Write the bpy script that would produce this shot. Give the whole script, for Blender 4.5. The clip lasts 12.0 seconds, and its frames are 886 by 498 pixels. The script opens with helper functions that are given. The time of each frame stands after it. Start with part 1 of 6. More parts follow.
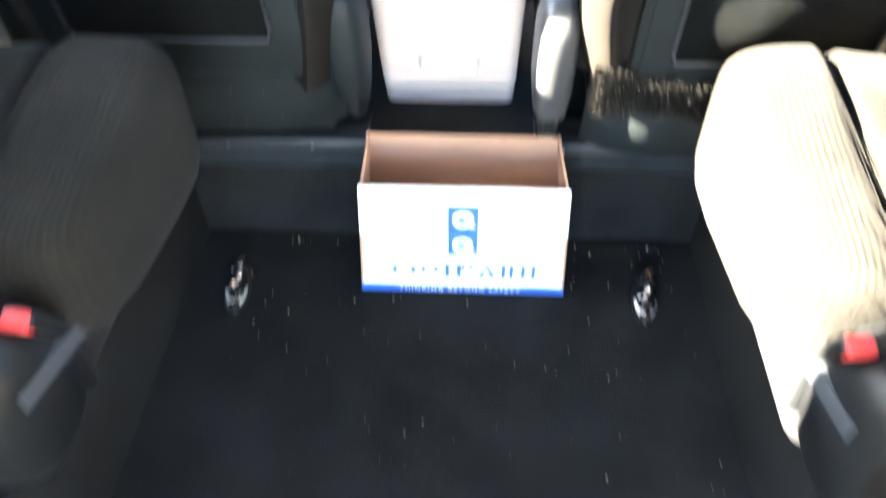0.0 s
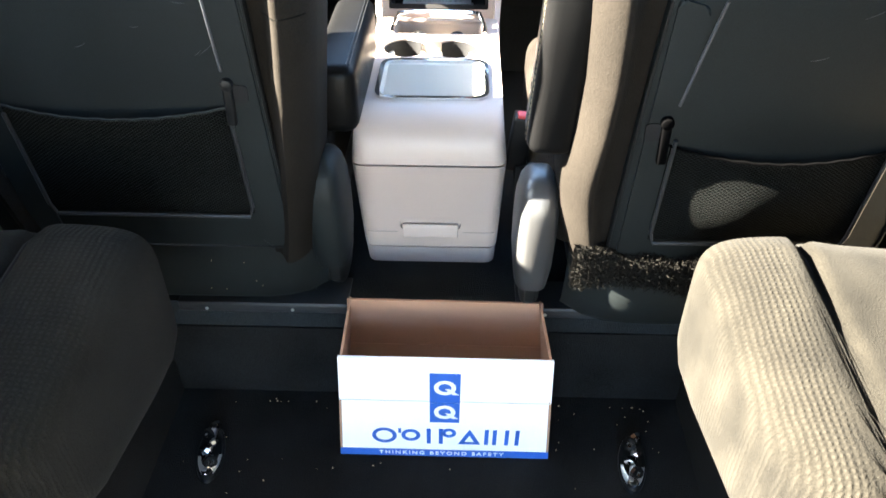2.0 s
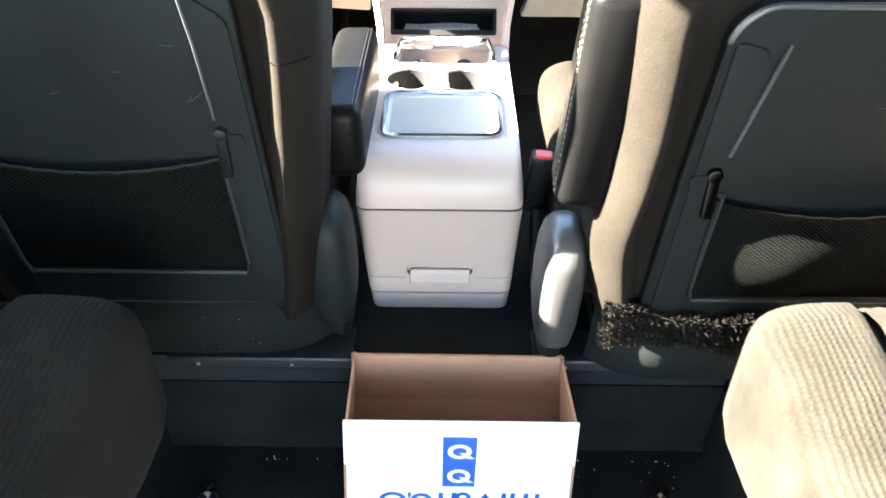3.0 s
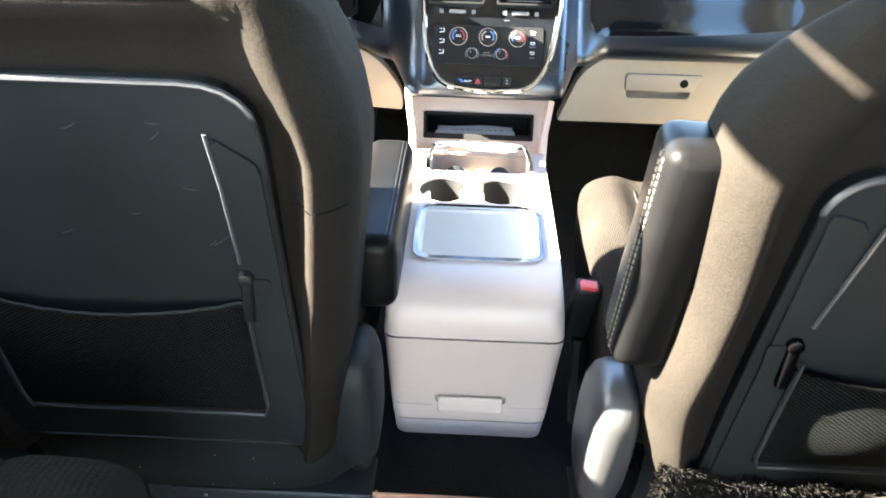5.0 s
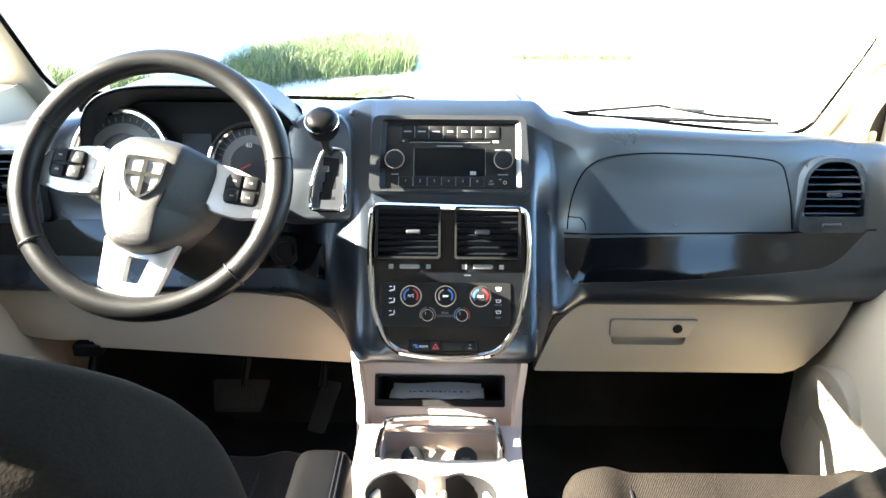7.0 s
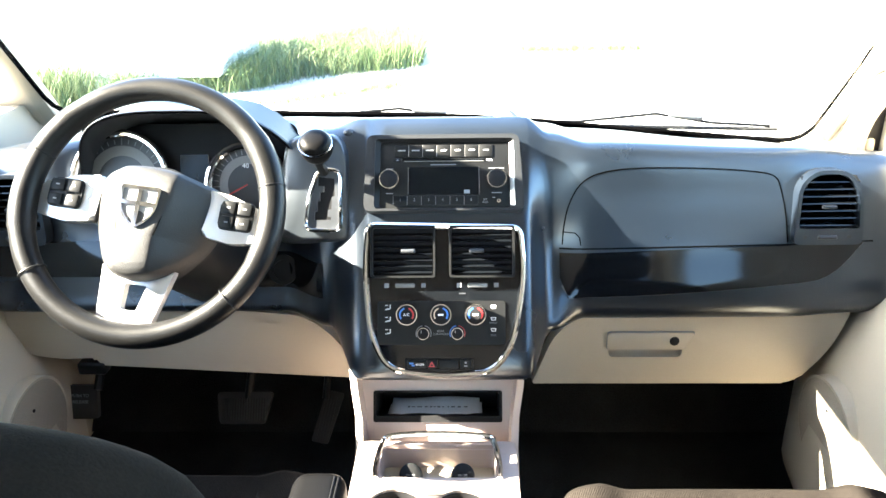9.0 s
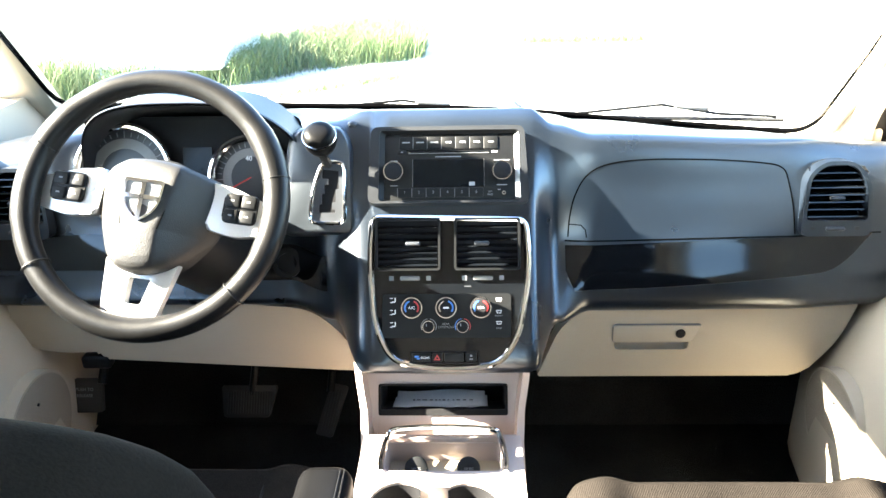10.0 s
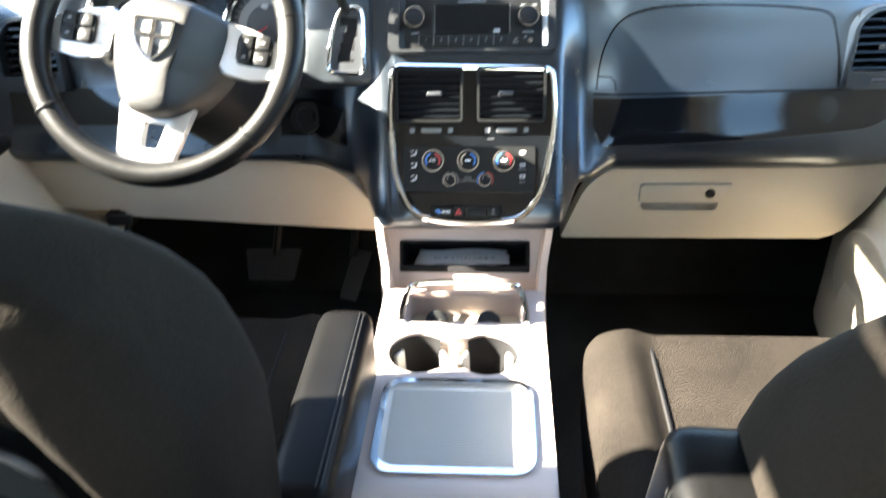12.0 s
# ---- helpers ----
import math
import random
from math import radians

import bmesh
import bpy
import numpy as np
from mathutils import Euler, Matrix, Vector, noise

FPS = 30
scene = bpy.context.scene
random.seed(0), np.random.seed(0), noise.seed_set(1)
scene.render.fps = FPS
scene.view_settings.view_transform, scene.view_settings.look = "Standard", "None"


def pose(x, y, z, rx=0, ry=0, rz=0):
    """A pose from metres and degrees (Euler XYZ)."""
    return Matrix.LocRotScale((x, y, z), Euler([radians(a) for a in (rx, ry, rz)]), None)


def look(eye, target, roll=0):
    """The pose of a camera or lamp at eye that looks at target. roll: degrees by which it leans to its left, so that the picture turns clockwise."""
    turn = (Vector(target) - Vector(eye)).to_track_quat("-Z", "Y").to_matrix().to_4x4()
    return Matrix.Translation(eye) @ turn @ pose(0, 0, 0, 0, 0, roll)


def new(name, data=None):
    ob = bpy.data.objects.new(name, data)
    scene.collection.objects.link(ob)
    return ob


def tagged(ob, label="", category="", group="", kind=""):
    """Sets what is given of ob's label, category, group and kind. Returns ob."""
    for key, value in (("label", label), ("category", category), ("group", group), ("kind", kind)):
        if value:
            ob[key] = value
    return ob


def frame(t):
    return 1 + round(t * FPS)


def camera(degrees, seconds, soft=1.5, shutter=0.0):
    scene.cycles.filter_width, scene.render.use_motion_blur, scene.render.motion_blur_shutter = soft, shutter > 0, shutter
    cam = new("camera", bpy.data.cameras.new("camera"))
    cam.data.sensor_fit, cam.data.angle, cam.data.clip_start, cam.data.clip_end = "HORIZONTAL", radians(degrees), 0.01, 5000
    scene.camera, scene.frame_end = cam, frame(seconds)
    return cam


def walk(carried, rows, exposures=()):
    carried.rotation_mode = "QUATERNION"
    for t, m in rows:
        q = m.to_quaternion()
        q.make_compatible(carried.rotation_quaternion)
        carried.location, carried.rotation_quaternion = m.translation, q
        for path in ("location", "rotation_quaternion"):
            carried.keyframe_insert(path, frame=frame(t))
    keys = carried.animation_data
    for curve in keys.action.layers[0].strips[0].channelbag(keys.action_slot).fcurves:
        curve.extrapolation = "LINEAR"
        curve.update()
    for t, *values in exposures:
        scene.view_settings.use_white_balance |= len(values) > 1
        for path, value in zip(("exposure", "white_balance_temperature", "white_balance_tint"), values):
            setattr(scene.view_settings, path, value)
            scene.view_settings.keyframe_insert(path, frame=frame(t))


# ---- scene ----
cam = camera(61.0, 12.0, shutter=0.5)
PATH = [
    (0, (0.06, -0.895, 1.063), (-0.029, 0.473, -0.393), -1.2),
    (0.5, (0.023, -0.732, 1.088), (-0.061, 0.843, -0.142), -2.5),
    (1, (0.005, -0.713, 1.112), (-0.029, 0.838, -0.15), -0.9),
    (1.5, (0.044, -0.788, 1.119), (-0.006, 0.759, -0.148), -0.6),
    (2, (0.058, -0.827, 1.122), (0.011, 0.743, -0.116), -0.0),
    (2.5, (0.054, -0.818, 1.132), (0.016, 0.778, -0.073), 0.2),
    (3, (0.018, -0.712, 1.113), (0.002, 0.871, -0.108), 0.2),
    (3.2, (0.008, -0.686, 1.12), (0.0, 0.883, -0.12), 0.3),
    (5, (-0.02, -0.588, 1.149), (-0.068, 1.083, 0.051), 1.4),
    (5.5, (-0.058, -0.571, 1.164), (-0.176, 1.107, 0.082), 1.1),
    (6, (-0.025, -0.477, 1.149), (-0.12, 1.217, 0.091), 0.5),
    (6.3, (-0.018, -0.445, 1.163), (-0.047, 1.297, 0.181), 1.3),
    (6.5, (-0.012, -0.396, 1.17), (-0.027, 1.397, 0.284), 1.3),
    (6.7, (0.0, -0.338, 1.215), (-0.016, 1.48, 0.391), 1.0),
    (6.8, (0.012, -0.31, 1.236), (-0.01, 1.511, 0.42), 0.6),
    (7, (0.023, -0.289, 1.239), (-0.005, 1.552, 0.459), 0.1),
    (7.5, (0.021, -0.27, 1.253), (-0.011, 1.564, 0.456), -0.0),
    (9.3, (0.053, -0.281, 1.282), (-0.013, 1.548, 0.476), -1.3),
    (9.5, (0.049, -0.273, 1.282), (-0.019, 1.55, 0.462), -1.3),
    (10, (0.046, -0.274, 1.279), (-0.022, 1.548, 0.458), -1.4),
    (10.5, (0.046, -0.279, 1.283), (-0.023, 1.549, 0.475), -1.4),
    (11, (0.048, -0.276, 1.28), (-0.01, 1.55, 0.467), -1.9),
    (11.5, (0.064, -0.266, 1.239), (-0.003, 1.516, 0.332), -2.1),
    (12, (0.053, -0.281, 1.212), (-0.088, 1.407, 0.149), -2.2),
]
EXPOSURES = [(0.0, 7.1), (0.4, 6.6), (1.0, 6.25), (1.5, 5.9), (2.5, 5.85), (3.0, 6.15), (5.0, 6.1), (5.5, 6.25), (6.0, 6.4), (6.2, 6.3), (6.8, 5.2), (7.0, 4.95), (7.5, 5.1), (11.0, 5.25), (12.0, 5.2)]
walk(cam, [(t, look(eye, target, roll)) for t, eye, target, roll in PATH], exposures=[(t, stops, 6150, 7.0) for t, stops in EXPOSURES])

# ---- light ----
SUN_TRAVEL = Vector((1.0, 0.085, -0.62)).normalized()
world = bpy.data.worlds.new("sky")
world.use_nodes = True
scene.world = world
wn = world.node_tree.nodes
sky = wn.new("ShaderNodeTexSky")
sky.sky_type, sky.sun_disc = "NISHITA", False
sky.sun_elevation, sky.sun_rotation = radians(31.7), radians(265.1)
wn["Background"].inputs["Strength"].default_value = 0.068
world.node_tree.links.new(sky.outputs["Color"], wn["Background"].inputs["Color"])
sun = new("sun", bpy.data.lights.new("sun", "SUN"))
sun.data.energy, sun.data.angle, sun.data.color = 5.0, radians(0.5), (1.0, 0.87, 0.68)
sun.matrix_basis = look((0, 0, 4), Vector((0, 0, 4)) + SUN_TRAVEL)


# ---- materials ----
def mat(name, base, rough=0.5, metal=0.0, vary=0.25, big=6.0, fine=300.0, bump=0.15, depth=0.0006, sheen=0.0, coat=0.0,
        spec=0.5, stretch=(1, 1, 1), ribs=None, band=None, soft=0.0):
    """A surface with two scales of variation: stains at `big`, grain at `fine`, both per metre."""
    m = bpy.data.materials.new(name)
    m.use_nodes = True
    nt, n = m.node_tree, m.node_tree.nodes
    p = n["Principled BSDF"]
    link = nt.links.new
    p.inputs["Metallic"].default_value = metal
    p.inputs["Specular IOR Level"].default_value = spec
    p.inputs["Sheen Weight"].default_value = sheen
    p.inputs["Sheen Roughness"].default_value = 0.6
    p.inputs["Coat Weight"].default_value = coat
    p.inputs["Coat Roughness"].default_value = 0.06
    tc, mp = n.new("ShaderNodeTexCoord"), n.new("ShaderNodeMapping")
    mp.inputs["Scale"].default_value = stretch
    link(tc.outputs["Object"], mp.inputs["Vector"])
    a, b = n.new("ShaderNodeTexNoise"), n.new("ShaderNodeTexNoise")
    a.inputs["Scale"].default_value, a.inputs["Detail"].default_value = big, 6
    b.inputs["Scale"].default_value, b.inputs["Detail"].default_value = fine, 3
    link(mp.outputs["Vector"], a.inputs["Vector"])
    link(mp.outputs["Vector"], b.inputs["Vector"])
    add = n.new("ShaderNodeMath")
    add.operation = "ADD"
    link(a.outputs["Fac"], add.inputs[0])
    link(b.outputs["Fac"], add.inputs[1])
    half = n.new("ShaderNodeMath")
    half.operation = "MULTIPLY"
    half.inputs[1].default_value = 0.5
    link(add.outputs[0], half.inputs[0])
    ramp = n.new("ShaderNodeValToRGB")
    lo = [c * (1 - vary) for c in base]
    hi = [min(1.0, c * (1 + vary)) for c in base]
    ramp.color_ramp.elements[0].position, ramp.color_ramp.elements[1].position = 0.32, 0.68
    ramp.color_ramp.elements[0].color, ramp.color_ramp.elements[1].color = (*lo, 1), (*hi, 1)
    link(half.outputs[0], ramp.inputs["Fac"])
    link(ramp.outputs["Color"], p.inputs["Base Color"])
    rr = n.new("ShaderNodeMapRange")
    rr.inputs["To Min"].default_value, rr.inputs["To Max"].default_value = max(0.02, rough * 0.8), min(1.0, rough * 1.2)
    link(a.outputs["Fac"], rr.inputs["Value"])
    link(rr.outputs["Result"], p.inputs["Roughness"])
    if bump:
        bp = n.new("ShaderNodeBump")
        bp.inputs["Strength"].default_value, bp.inputs["Distance"].default_value = bump, depth
        height = b.outputs["Fac"]
        if ribs:
            wv = n.new("ShaderNodeTexWave")
            wv.bands_direction = ribs[0]
            wv.inputs["Scale"].default_value, wv.inputs["Distortion"].default_value = ribs[1], ribs[2]
            wv.inputs["Detail Scale"].default_value = 0.6
            link(tc.outputs["Object"], wv.inputs["Vector"])
            mx = n.new("ShaderNodeMath")
            mx.operation = "MULTIPLY_ADD"
            mx.inputs[1].default_value = 1.2
            tall = wv.outputs["Fac"]
            if band:
                # the weave breaks each rib into small knots
                w2, keep, knot = n.new("ShaderNodeTexWave"), n.new("ShaderNodeMapRange"), n.new("ShaderNodeMath")
                w2.bands_direction = "Y"
                w2.inputs["Scale"].default_value, w2.inputs["Distortion"].default_value = ribs[1] * 1.15, ribs[2]
                keep.inputs["To Min"].default_value = 0.35
                knot.operation = "MULTIPLY"
                link(tc.outputs["Object"], w2.inputs["Vector"])
                link(w2.outputs["Fac"], keep.inputs["Value"])
                link(tall, knot.inputs[0])
                link(keep.outputs["Result"], knot.inputs[1])
                tall = knot.outputs[0]
            if band:
                # ribs only in a stripe on either side of the middle
                sp, ab, e0, e1, on = n.new("ShaderNodeSeparateXYZ"), n.new("ShaderNodeMath"), n.new("ShaderNodeMapRange"), n.new("ShaderNodeMapRange"), n.new("ShaderNodeMath")
                ab.operation, on.operation = "ABSOLUTE", "MULTIPLY"
                link(tc.outputs["Object"], sp.inputs[0])
                link(sp.outputs["X"], ab.inputs[0])
                for e, k, w in ((e0, band[0], 0.02), (e1, band[1], -0.02)):
                    e.interpolation_type = "SMOOTHSTEP"
                    e.inputs["From Min"].default_value, e.inputs["From Max"].default_value = k - w, k + w
                    if w < 0:
                        e.inputs["From Min"].default_value, e.inputs["From Max"].default_value = k + w, k - w
                        e.inputs["To Min"].default_value, e.inputs["To Max"].default_value = 1.0, 0.0
                    link(ab.outputs[0], e.inputs["Value"])
                link(e0.outputs["Result"], on.inputs[0])
                link(e1.outputs["Result"], on.inputs[1])
                cut_off = n.new("ShaderNodeMath")
                cut_off.operation = "MULTIPLY"
                link(tall, cut_off.inputs[0])
                link(on.outputs[0], cut_off.inputs[1])
                tall = cut_off.outputs[0]
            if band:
                # base colour scaled darker between the ribs, lighter on the knots
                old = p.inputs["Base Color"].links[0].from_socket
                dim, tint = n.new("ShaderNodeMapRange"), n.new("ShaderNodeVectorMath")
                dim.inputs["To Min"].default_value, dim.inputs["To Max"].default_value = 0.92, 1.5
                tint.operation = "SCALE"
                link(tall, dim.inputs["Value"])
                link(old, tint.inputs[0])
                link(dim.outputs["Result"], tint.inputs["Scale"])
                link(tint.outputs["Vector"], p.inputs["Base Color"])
            link(tall, mx.inputs[0])
            link(b.outputs["Fac"], mx.inputs[2])
            height = mx.outputs[0]
        link(height, bp.inputs["Height"])
        if soft:
            # slow dents and wrinkles of padded cloth
            c, b2 = n.new("ShaderNodeTexNoise"), n.new("ShaderNodeBump")
            c.inputs["Scale"].default_value, c.inputs["Detail"].default_value, c.inputs["Distortion"].default_value = 13.0, 2.5, 1.2
            b2.inputs["Strength"].default_value, b2.inputs["Distance"].default_value = 0.6, soft
            link(tc.outputs["Object"], c.inputs["Vector"])
            link(c.outputs["Fac"], b2.inputs["Height"])
            link(b2.outputs["Normal"], bp.inputs["Normal"])
        link(bp.outputs["Normal"], p.inputs["Normal"])
    return m


FABRIC = mat("grey_brown_velour", (0.0090, 0.0076, 0.0063), 0.95, vary=0.4, big=10, fine=420, bump=0.5, depth=0.0008, sheen=0.0, spec=0.05, soft=0.002)
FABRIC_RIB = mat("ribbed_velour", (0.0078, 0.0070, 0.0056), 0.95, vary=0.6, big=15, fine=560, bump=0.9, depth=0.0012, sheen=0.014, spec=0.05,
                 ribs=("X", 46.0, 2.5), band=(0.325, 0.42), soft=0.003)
FABRIC_MESH = mat("woven_seat_cloth", (0.0112, 0.0094, 0.0079), 0.95, vary=0.55, big=10, fine=380, bump=0.6, depth=0.0010, sheen=0.0, spec=0.05,
                  ribs=("X", 140.0, 1.2))
BLACK = mat("black_plastic", (0.0048, 0.0052, 0.0056), 0.46, vary=0.25, big=9, fine=900, bump=0.25, depth=0.0004, spec=0.20)
BACKPANEL = mat("scuffed_black_plastic", (0.0062, 0.0082, 0.0088), 0.60, vary=0.45, big=7, fine=700, bump=0.12, depth=0.0003, spec=0.16)
HOUSING = mat("slate_plastic", (0.019, 0.0245, 0.031), 0.38, vary=0.15, big=5, fine=1100, bump=0.2, depth=0.0003, spec=0.8)
# blue of the base and specular tint carries the reflected sky
DASH = mat("sky_tinted_dash_vinyl", (0.0046, 0.0074, 0.0122), 0.29, vary=0.25, big=5, fine=1100, bump=0.12, depth=0.0004, spec=1.0)
DASH.node_tree.nodes["Principled BSDF"].inputs["Specular Tint"].default_value = (0.80, 0.90, 1.0, 1.0)
BEIGE = mat("beige_plastic", (0.35, 0.306, 0.240), 0.55, vary=0.07, big=4, fine=900, bump=0.22, depth=0.0004)
GRILLE = mat("perforated_beige_plastic", (0.255, 0.225, 0.180), 0.6, vary=0.30, big=900, fine=650, bump=1.0, depth=0.0012)
CONSOLE = mat("pale_grey_plastic", (0.375, 0.312, 0.285), 0.45, vary=0.06, big=5, fine=900, bump=0.2, depth=0.0004)
TRAY = mat("silver_grey_lid", (0.50, 0.475, 0.43), 0.35, vary=0.05, big=5, fine=700, bump=0.1)
GREYPL = mat("grey_plastic", (0.17, 0.17, 0.17), 0.42, vary=0.15, big=10, fine=700, bump=0.15)
LEATHER = mat("black_leather", (0.0032, 0.0032, 0.0034), 0.38, vary=0.25, big=16, fine=520, bump=0.35, depth=0.0005, spec=0.07)
RIMLEATHER = mat("worn_black_leather", (0.0055, 0.0055, 0.0055), 0.34, vary=0.35, big=24, fine=600, bump=0.45, depth=0.0006, spec=0.22)
PADV = mat("grey_vinyl_pad", (0.0125, 0.012, 0.0115), 0.50, vary=0.15, big=12, fine=600, bump=0.6, depth=0.0007)
SILVER = mat("silver_paint", (0.62, 0.62, 0.62), 0.30, metal=0.7, vary=0.05, big=8, fine=600, bump=0.05)
CHROME = mat("chrome", (0.75, 0.75, 0.76), 0.08, metal=1.0, vary=0.05, big=12, fine=200, bump=0.02)
STEEL = mat("zinc_steel", (0.55, 0.56, 0.57), 0.32, metal=1.0, vary=0.25, big=40, fine=500, bump=0.2)
GLOSS = mat("piano_black", (0.0032, 0.0040, 0.0052), 0.08, vary=0.2, big=5, fine=60, bump=0.0, spec=0.40, coat=0.0)
DARK = mat("matt_black", (0.006, 0.006, 0.007), 0.75, vary=0.3, big=20, fine=500, bump=0.2, spec=0.2)
SEALM = mat("matt_black_rubber", (0.0012, 0.0012, 0.0013), 0.95, vary=0.2, big=20, fine=400, bump=0.1, spec=0.0)
SURROUND = mat("charcoal_plastic", (0.013, 0.0145, 0.017), 0.42, vary=0.2, big=8, fine=900, bump=0.25, depth=0.0004, spec=0.35)
RECLINER_SUNLIT = mat("sunlit_recliner_plastic", (0.030, 0.030, 0.031), 0.36, vary=0.15, big=12, fine=700, bump=0.15)
COVER = mat("dark_grey_plastic", (0.030, 0.033, 0.038), 0.36, vary=0.2, big=12, fine=700, bump=0.15)
SCREEN = mat("dark_display", (0.004, 0.005, 0.006), 0.22, vary=0.2, big=6, fine=50, bump=0.0, spec=0.2)
CARPET = mat("black_carpet", (0.0090, 0.0090, 0.0090), 1.0, vary=0.65, big=9, fine=420, bump=0.9, depth=0.003, spec=0.05)
# same carpet lightened: camera glare in the dark footwell put into its colour
CARPET_FRONT = mat("glare_lifted_carpet", (0.015, 0.017, 0.0185), 1.0, vary=0.6, big=7, fine=420, bump=0.9, depth=0.003, spec=0.05)
RUBBER = mat("black_rubber", (0.016, 0.016, 0.016), 0.7, vary=0.3, big=20, fine=400, bump=0.3)
SILLM = mat("dark_painted_steel", (0.015, 0.016, 0.018), 0.45, vary=0.3, big=25, fine=500, bump=0.2, spec=0.35)
CARD = mat("cardboard", (0.33, 0.180, 0.112), 0.9, vary=0.10, big=9, fine=300, bump=0.25, stretch=(1, 1, 4))
CARDWHITE = mat("white_printed_card", (0.82, 0.83, 0.85), 0.6, vary=0.03, big=8, fine=300, bump=0.1)
BLUE = mat("blue_print", (0.025, 0.10, 0.42), 0.55, vary=0.08, big=9, fine=300, bump=0.1)
WHITEINK = mat("white_ink", (0.75, 0.76, 0.78), 0.6, vary=0.05, big=9, fine=300, bump=0.0)
GREYINK = mat("pale_grey_ink", (0.17, 0.18, 0.19), 0.6, vary=0.05, big=9, fine=300, bump=0.0)
REDM = mat("red_plastic", (0.36, 0.022, 0.022), 0.4, vary=0.1, big=20, fine=300, bump=0.05)
BLUEM = mat("blue_plastic", (0.04, 0.16, 0.50), 0.4, vary=0.1, big=20, fine=300, bump=0.05)
PAPER = mat("white_paper", (0.78, 0.80, 0.84), 0.7, vary=0.05, big=14, fine=200, bump=0.1)
HEADLINER = mat("pale_headliner", (0.21, 0.205, 0.195), 0.95, vary=0.08, big=8, fine=500, bump=0.3)
STITCH = mat("pale_thread", (0.17, 0.15, 0.11), 0.8, vary=0.1, big=30, fine=900, bump=0.0)
SEAM = mat("dark_seam_thread", (0.004, 0.004, 0.0038), 1.0, vary=0.2, big=30, fine=900, bump=0.0, spec=0.0)
LINT = mat("grey_lint", (0.0085, 0.0080, 0.0072), 1.0, vary=0.45, big=60, fine=400, bump=0.2, spec=0.03)
CRUMB = mat("pale_crumbs", (0.55, 0.42, 0.25), 0.8, vary=0.3, big=60, fine=400, bump=0.0)
GRAVEL = mat("pale_gravel", (0.34, 0.32, 0.285), 0.95, vary=0.25, big=0.7, fine=30, bump=0.5, depth=0.02)
GRASS = mat("green_grass", (0.045, 0.082, 0.022), 0.7, vary=0.5, big=1.5, fine=20, bump=0.0)
WHITEPAINT = mat("white_vehicle_paint", (0.80, 0.81, 0.82), 0.3, vary=0.04, big=2, fine=30, bump=0.0)


def net_material():
    """Elastic netting: pale threads round dark six-sided holes."""
    m = bpy.data.materials.new("elastic_net")
    m.use_nodes = True
    n, link = m.node_tree.nodes, m.node_tree.links.new
    p = n["Principled BSDF"]
    p.inputs["Roughness"].default_value = 0.85
    p.inputs["Specular IOR Level"].default_value = 0.01
    tc, sep, wob = n.new("ShaderNodeTexCoord"), n.new("ShaderNodeSeparateXYZ"), n.new("ShaderNodeTexNoise")
    link(tc.outputs["Object"], sep.inputs[0])
    wob.inputs["Scale"].default_value, wob.inputs["Detail"].default_value = 9.0, 2.0
    link(tc.outputs["Object"], wob.inputs["Vector"])

    def calc(op, a, b):
        m_ = n.new("ShaderNodeMath")
        m_.operation = op
        for i, q in enumerate((a, b)):
            if q is None:
                continue
            if isinstance(q, (int, float)):
                m_.inputs[i].default_value = q
            else:
                link(q, m_.inputs[i])
        return m_.outputs[0]

    # two families of slanting threads
    along, up, loose = calc("MULTIPLY", sep.outputs["X"], 480.0), calc("MULTIPLY", sep.outputs["Z"], 690.0), calc("MULTIPLY", wob.outputs["Fac"], 9.0)
    up = calc("ADD", up, loose)
    one = calc("ABSOLUTE", calc("SINE", calc("ADD", along, up), None), None)
    two = calc("ABSOLUTE", calc("SINE", calc("SUBTRACT", along, up), None), None)
    gap = calc("MINIMUM", one, two)
    r = n.new("ShaderNodeValToRGB")
    r.color_ramp.elements[0].position, r.color_ramp.elements[1].position = 0.10, 0.24
    r.color_ramp.elements[0].color, r.color_ramp.elements[1].color = (0.0205, 0.0220, 0.0215, 1), (0.0004, 0.0005, 0.0005, 1)
    link(gap, r.inputs["Fac"])
    link(r.outputs["Color"], p.inputs["Base Color"])
    bp = n.new("ShaderNodeBump")
    bp.inputs["Strength"].default_value, bp.inputs["Distance"].default_value, bp.invert = 0.7, 0.001, True
    link(gap, bp.inputs["Height"])
    link(bp.outputs["Normal"], p.inputs["Normal"])
    return m


def glass_material(name, tint):
    """Thin glass: light goes straight through, with a faint reflection."""
    m = bpy.data.materials.new(name)
    m.use_nodes = True
    n, link = m.node_tree.nodes, m.node_tree.links.new
    n.remove(n["Principled BSDF"])
    clear, shine, mix = n.new("ShaderNodeBsdfTransparent"), n.new("ShaderNodeBsdfGlossy"), n.new("ShaderNodeMixShader")
    clear.inputs["Color"].default_value = (*tint, 1)
    shine.inputs["Roughness"].default_value = 0.02
    mix.inputs[0].default_value = 0.05
    link(clear.outputs[0], mix.inputs[1])
    link(shine.outputs[0], mix.inputs[2])
    link(mix.outputs[0], n["Material Output"].inputs["Surface"])
    return m


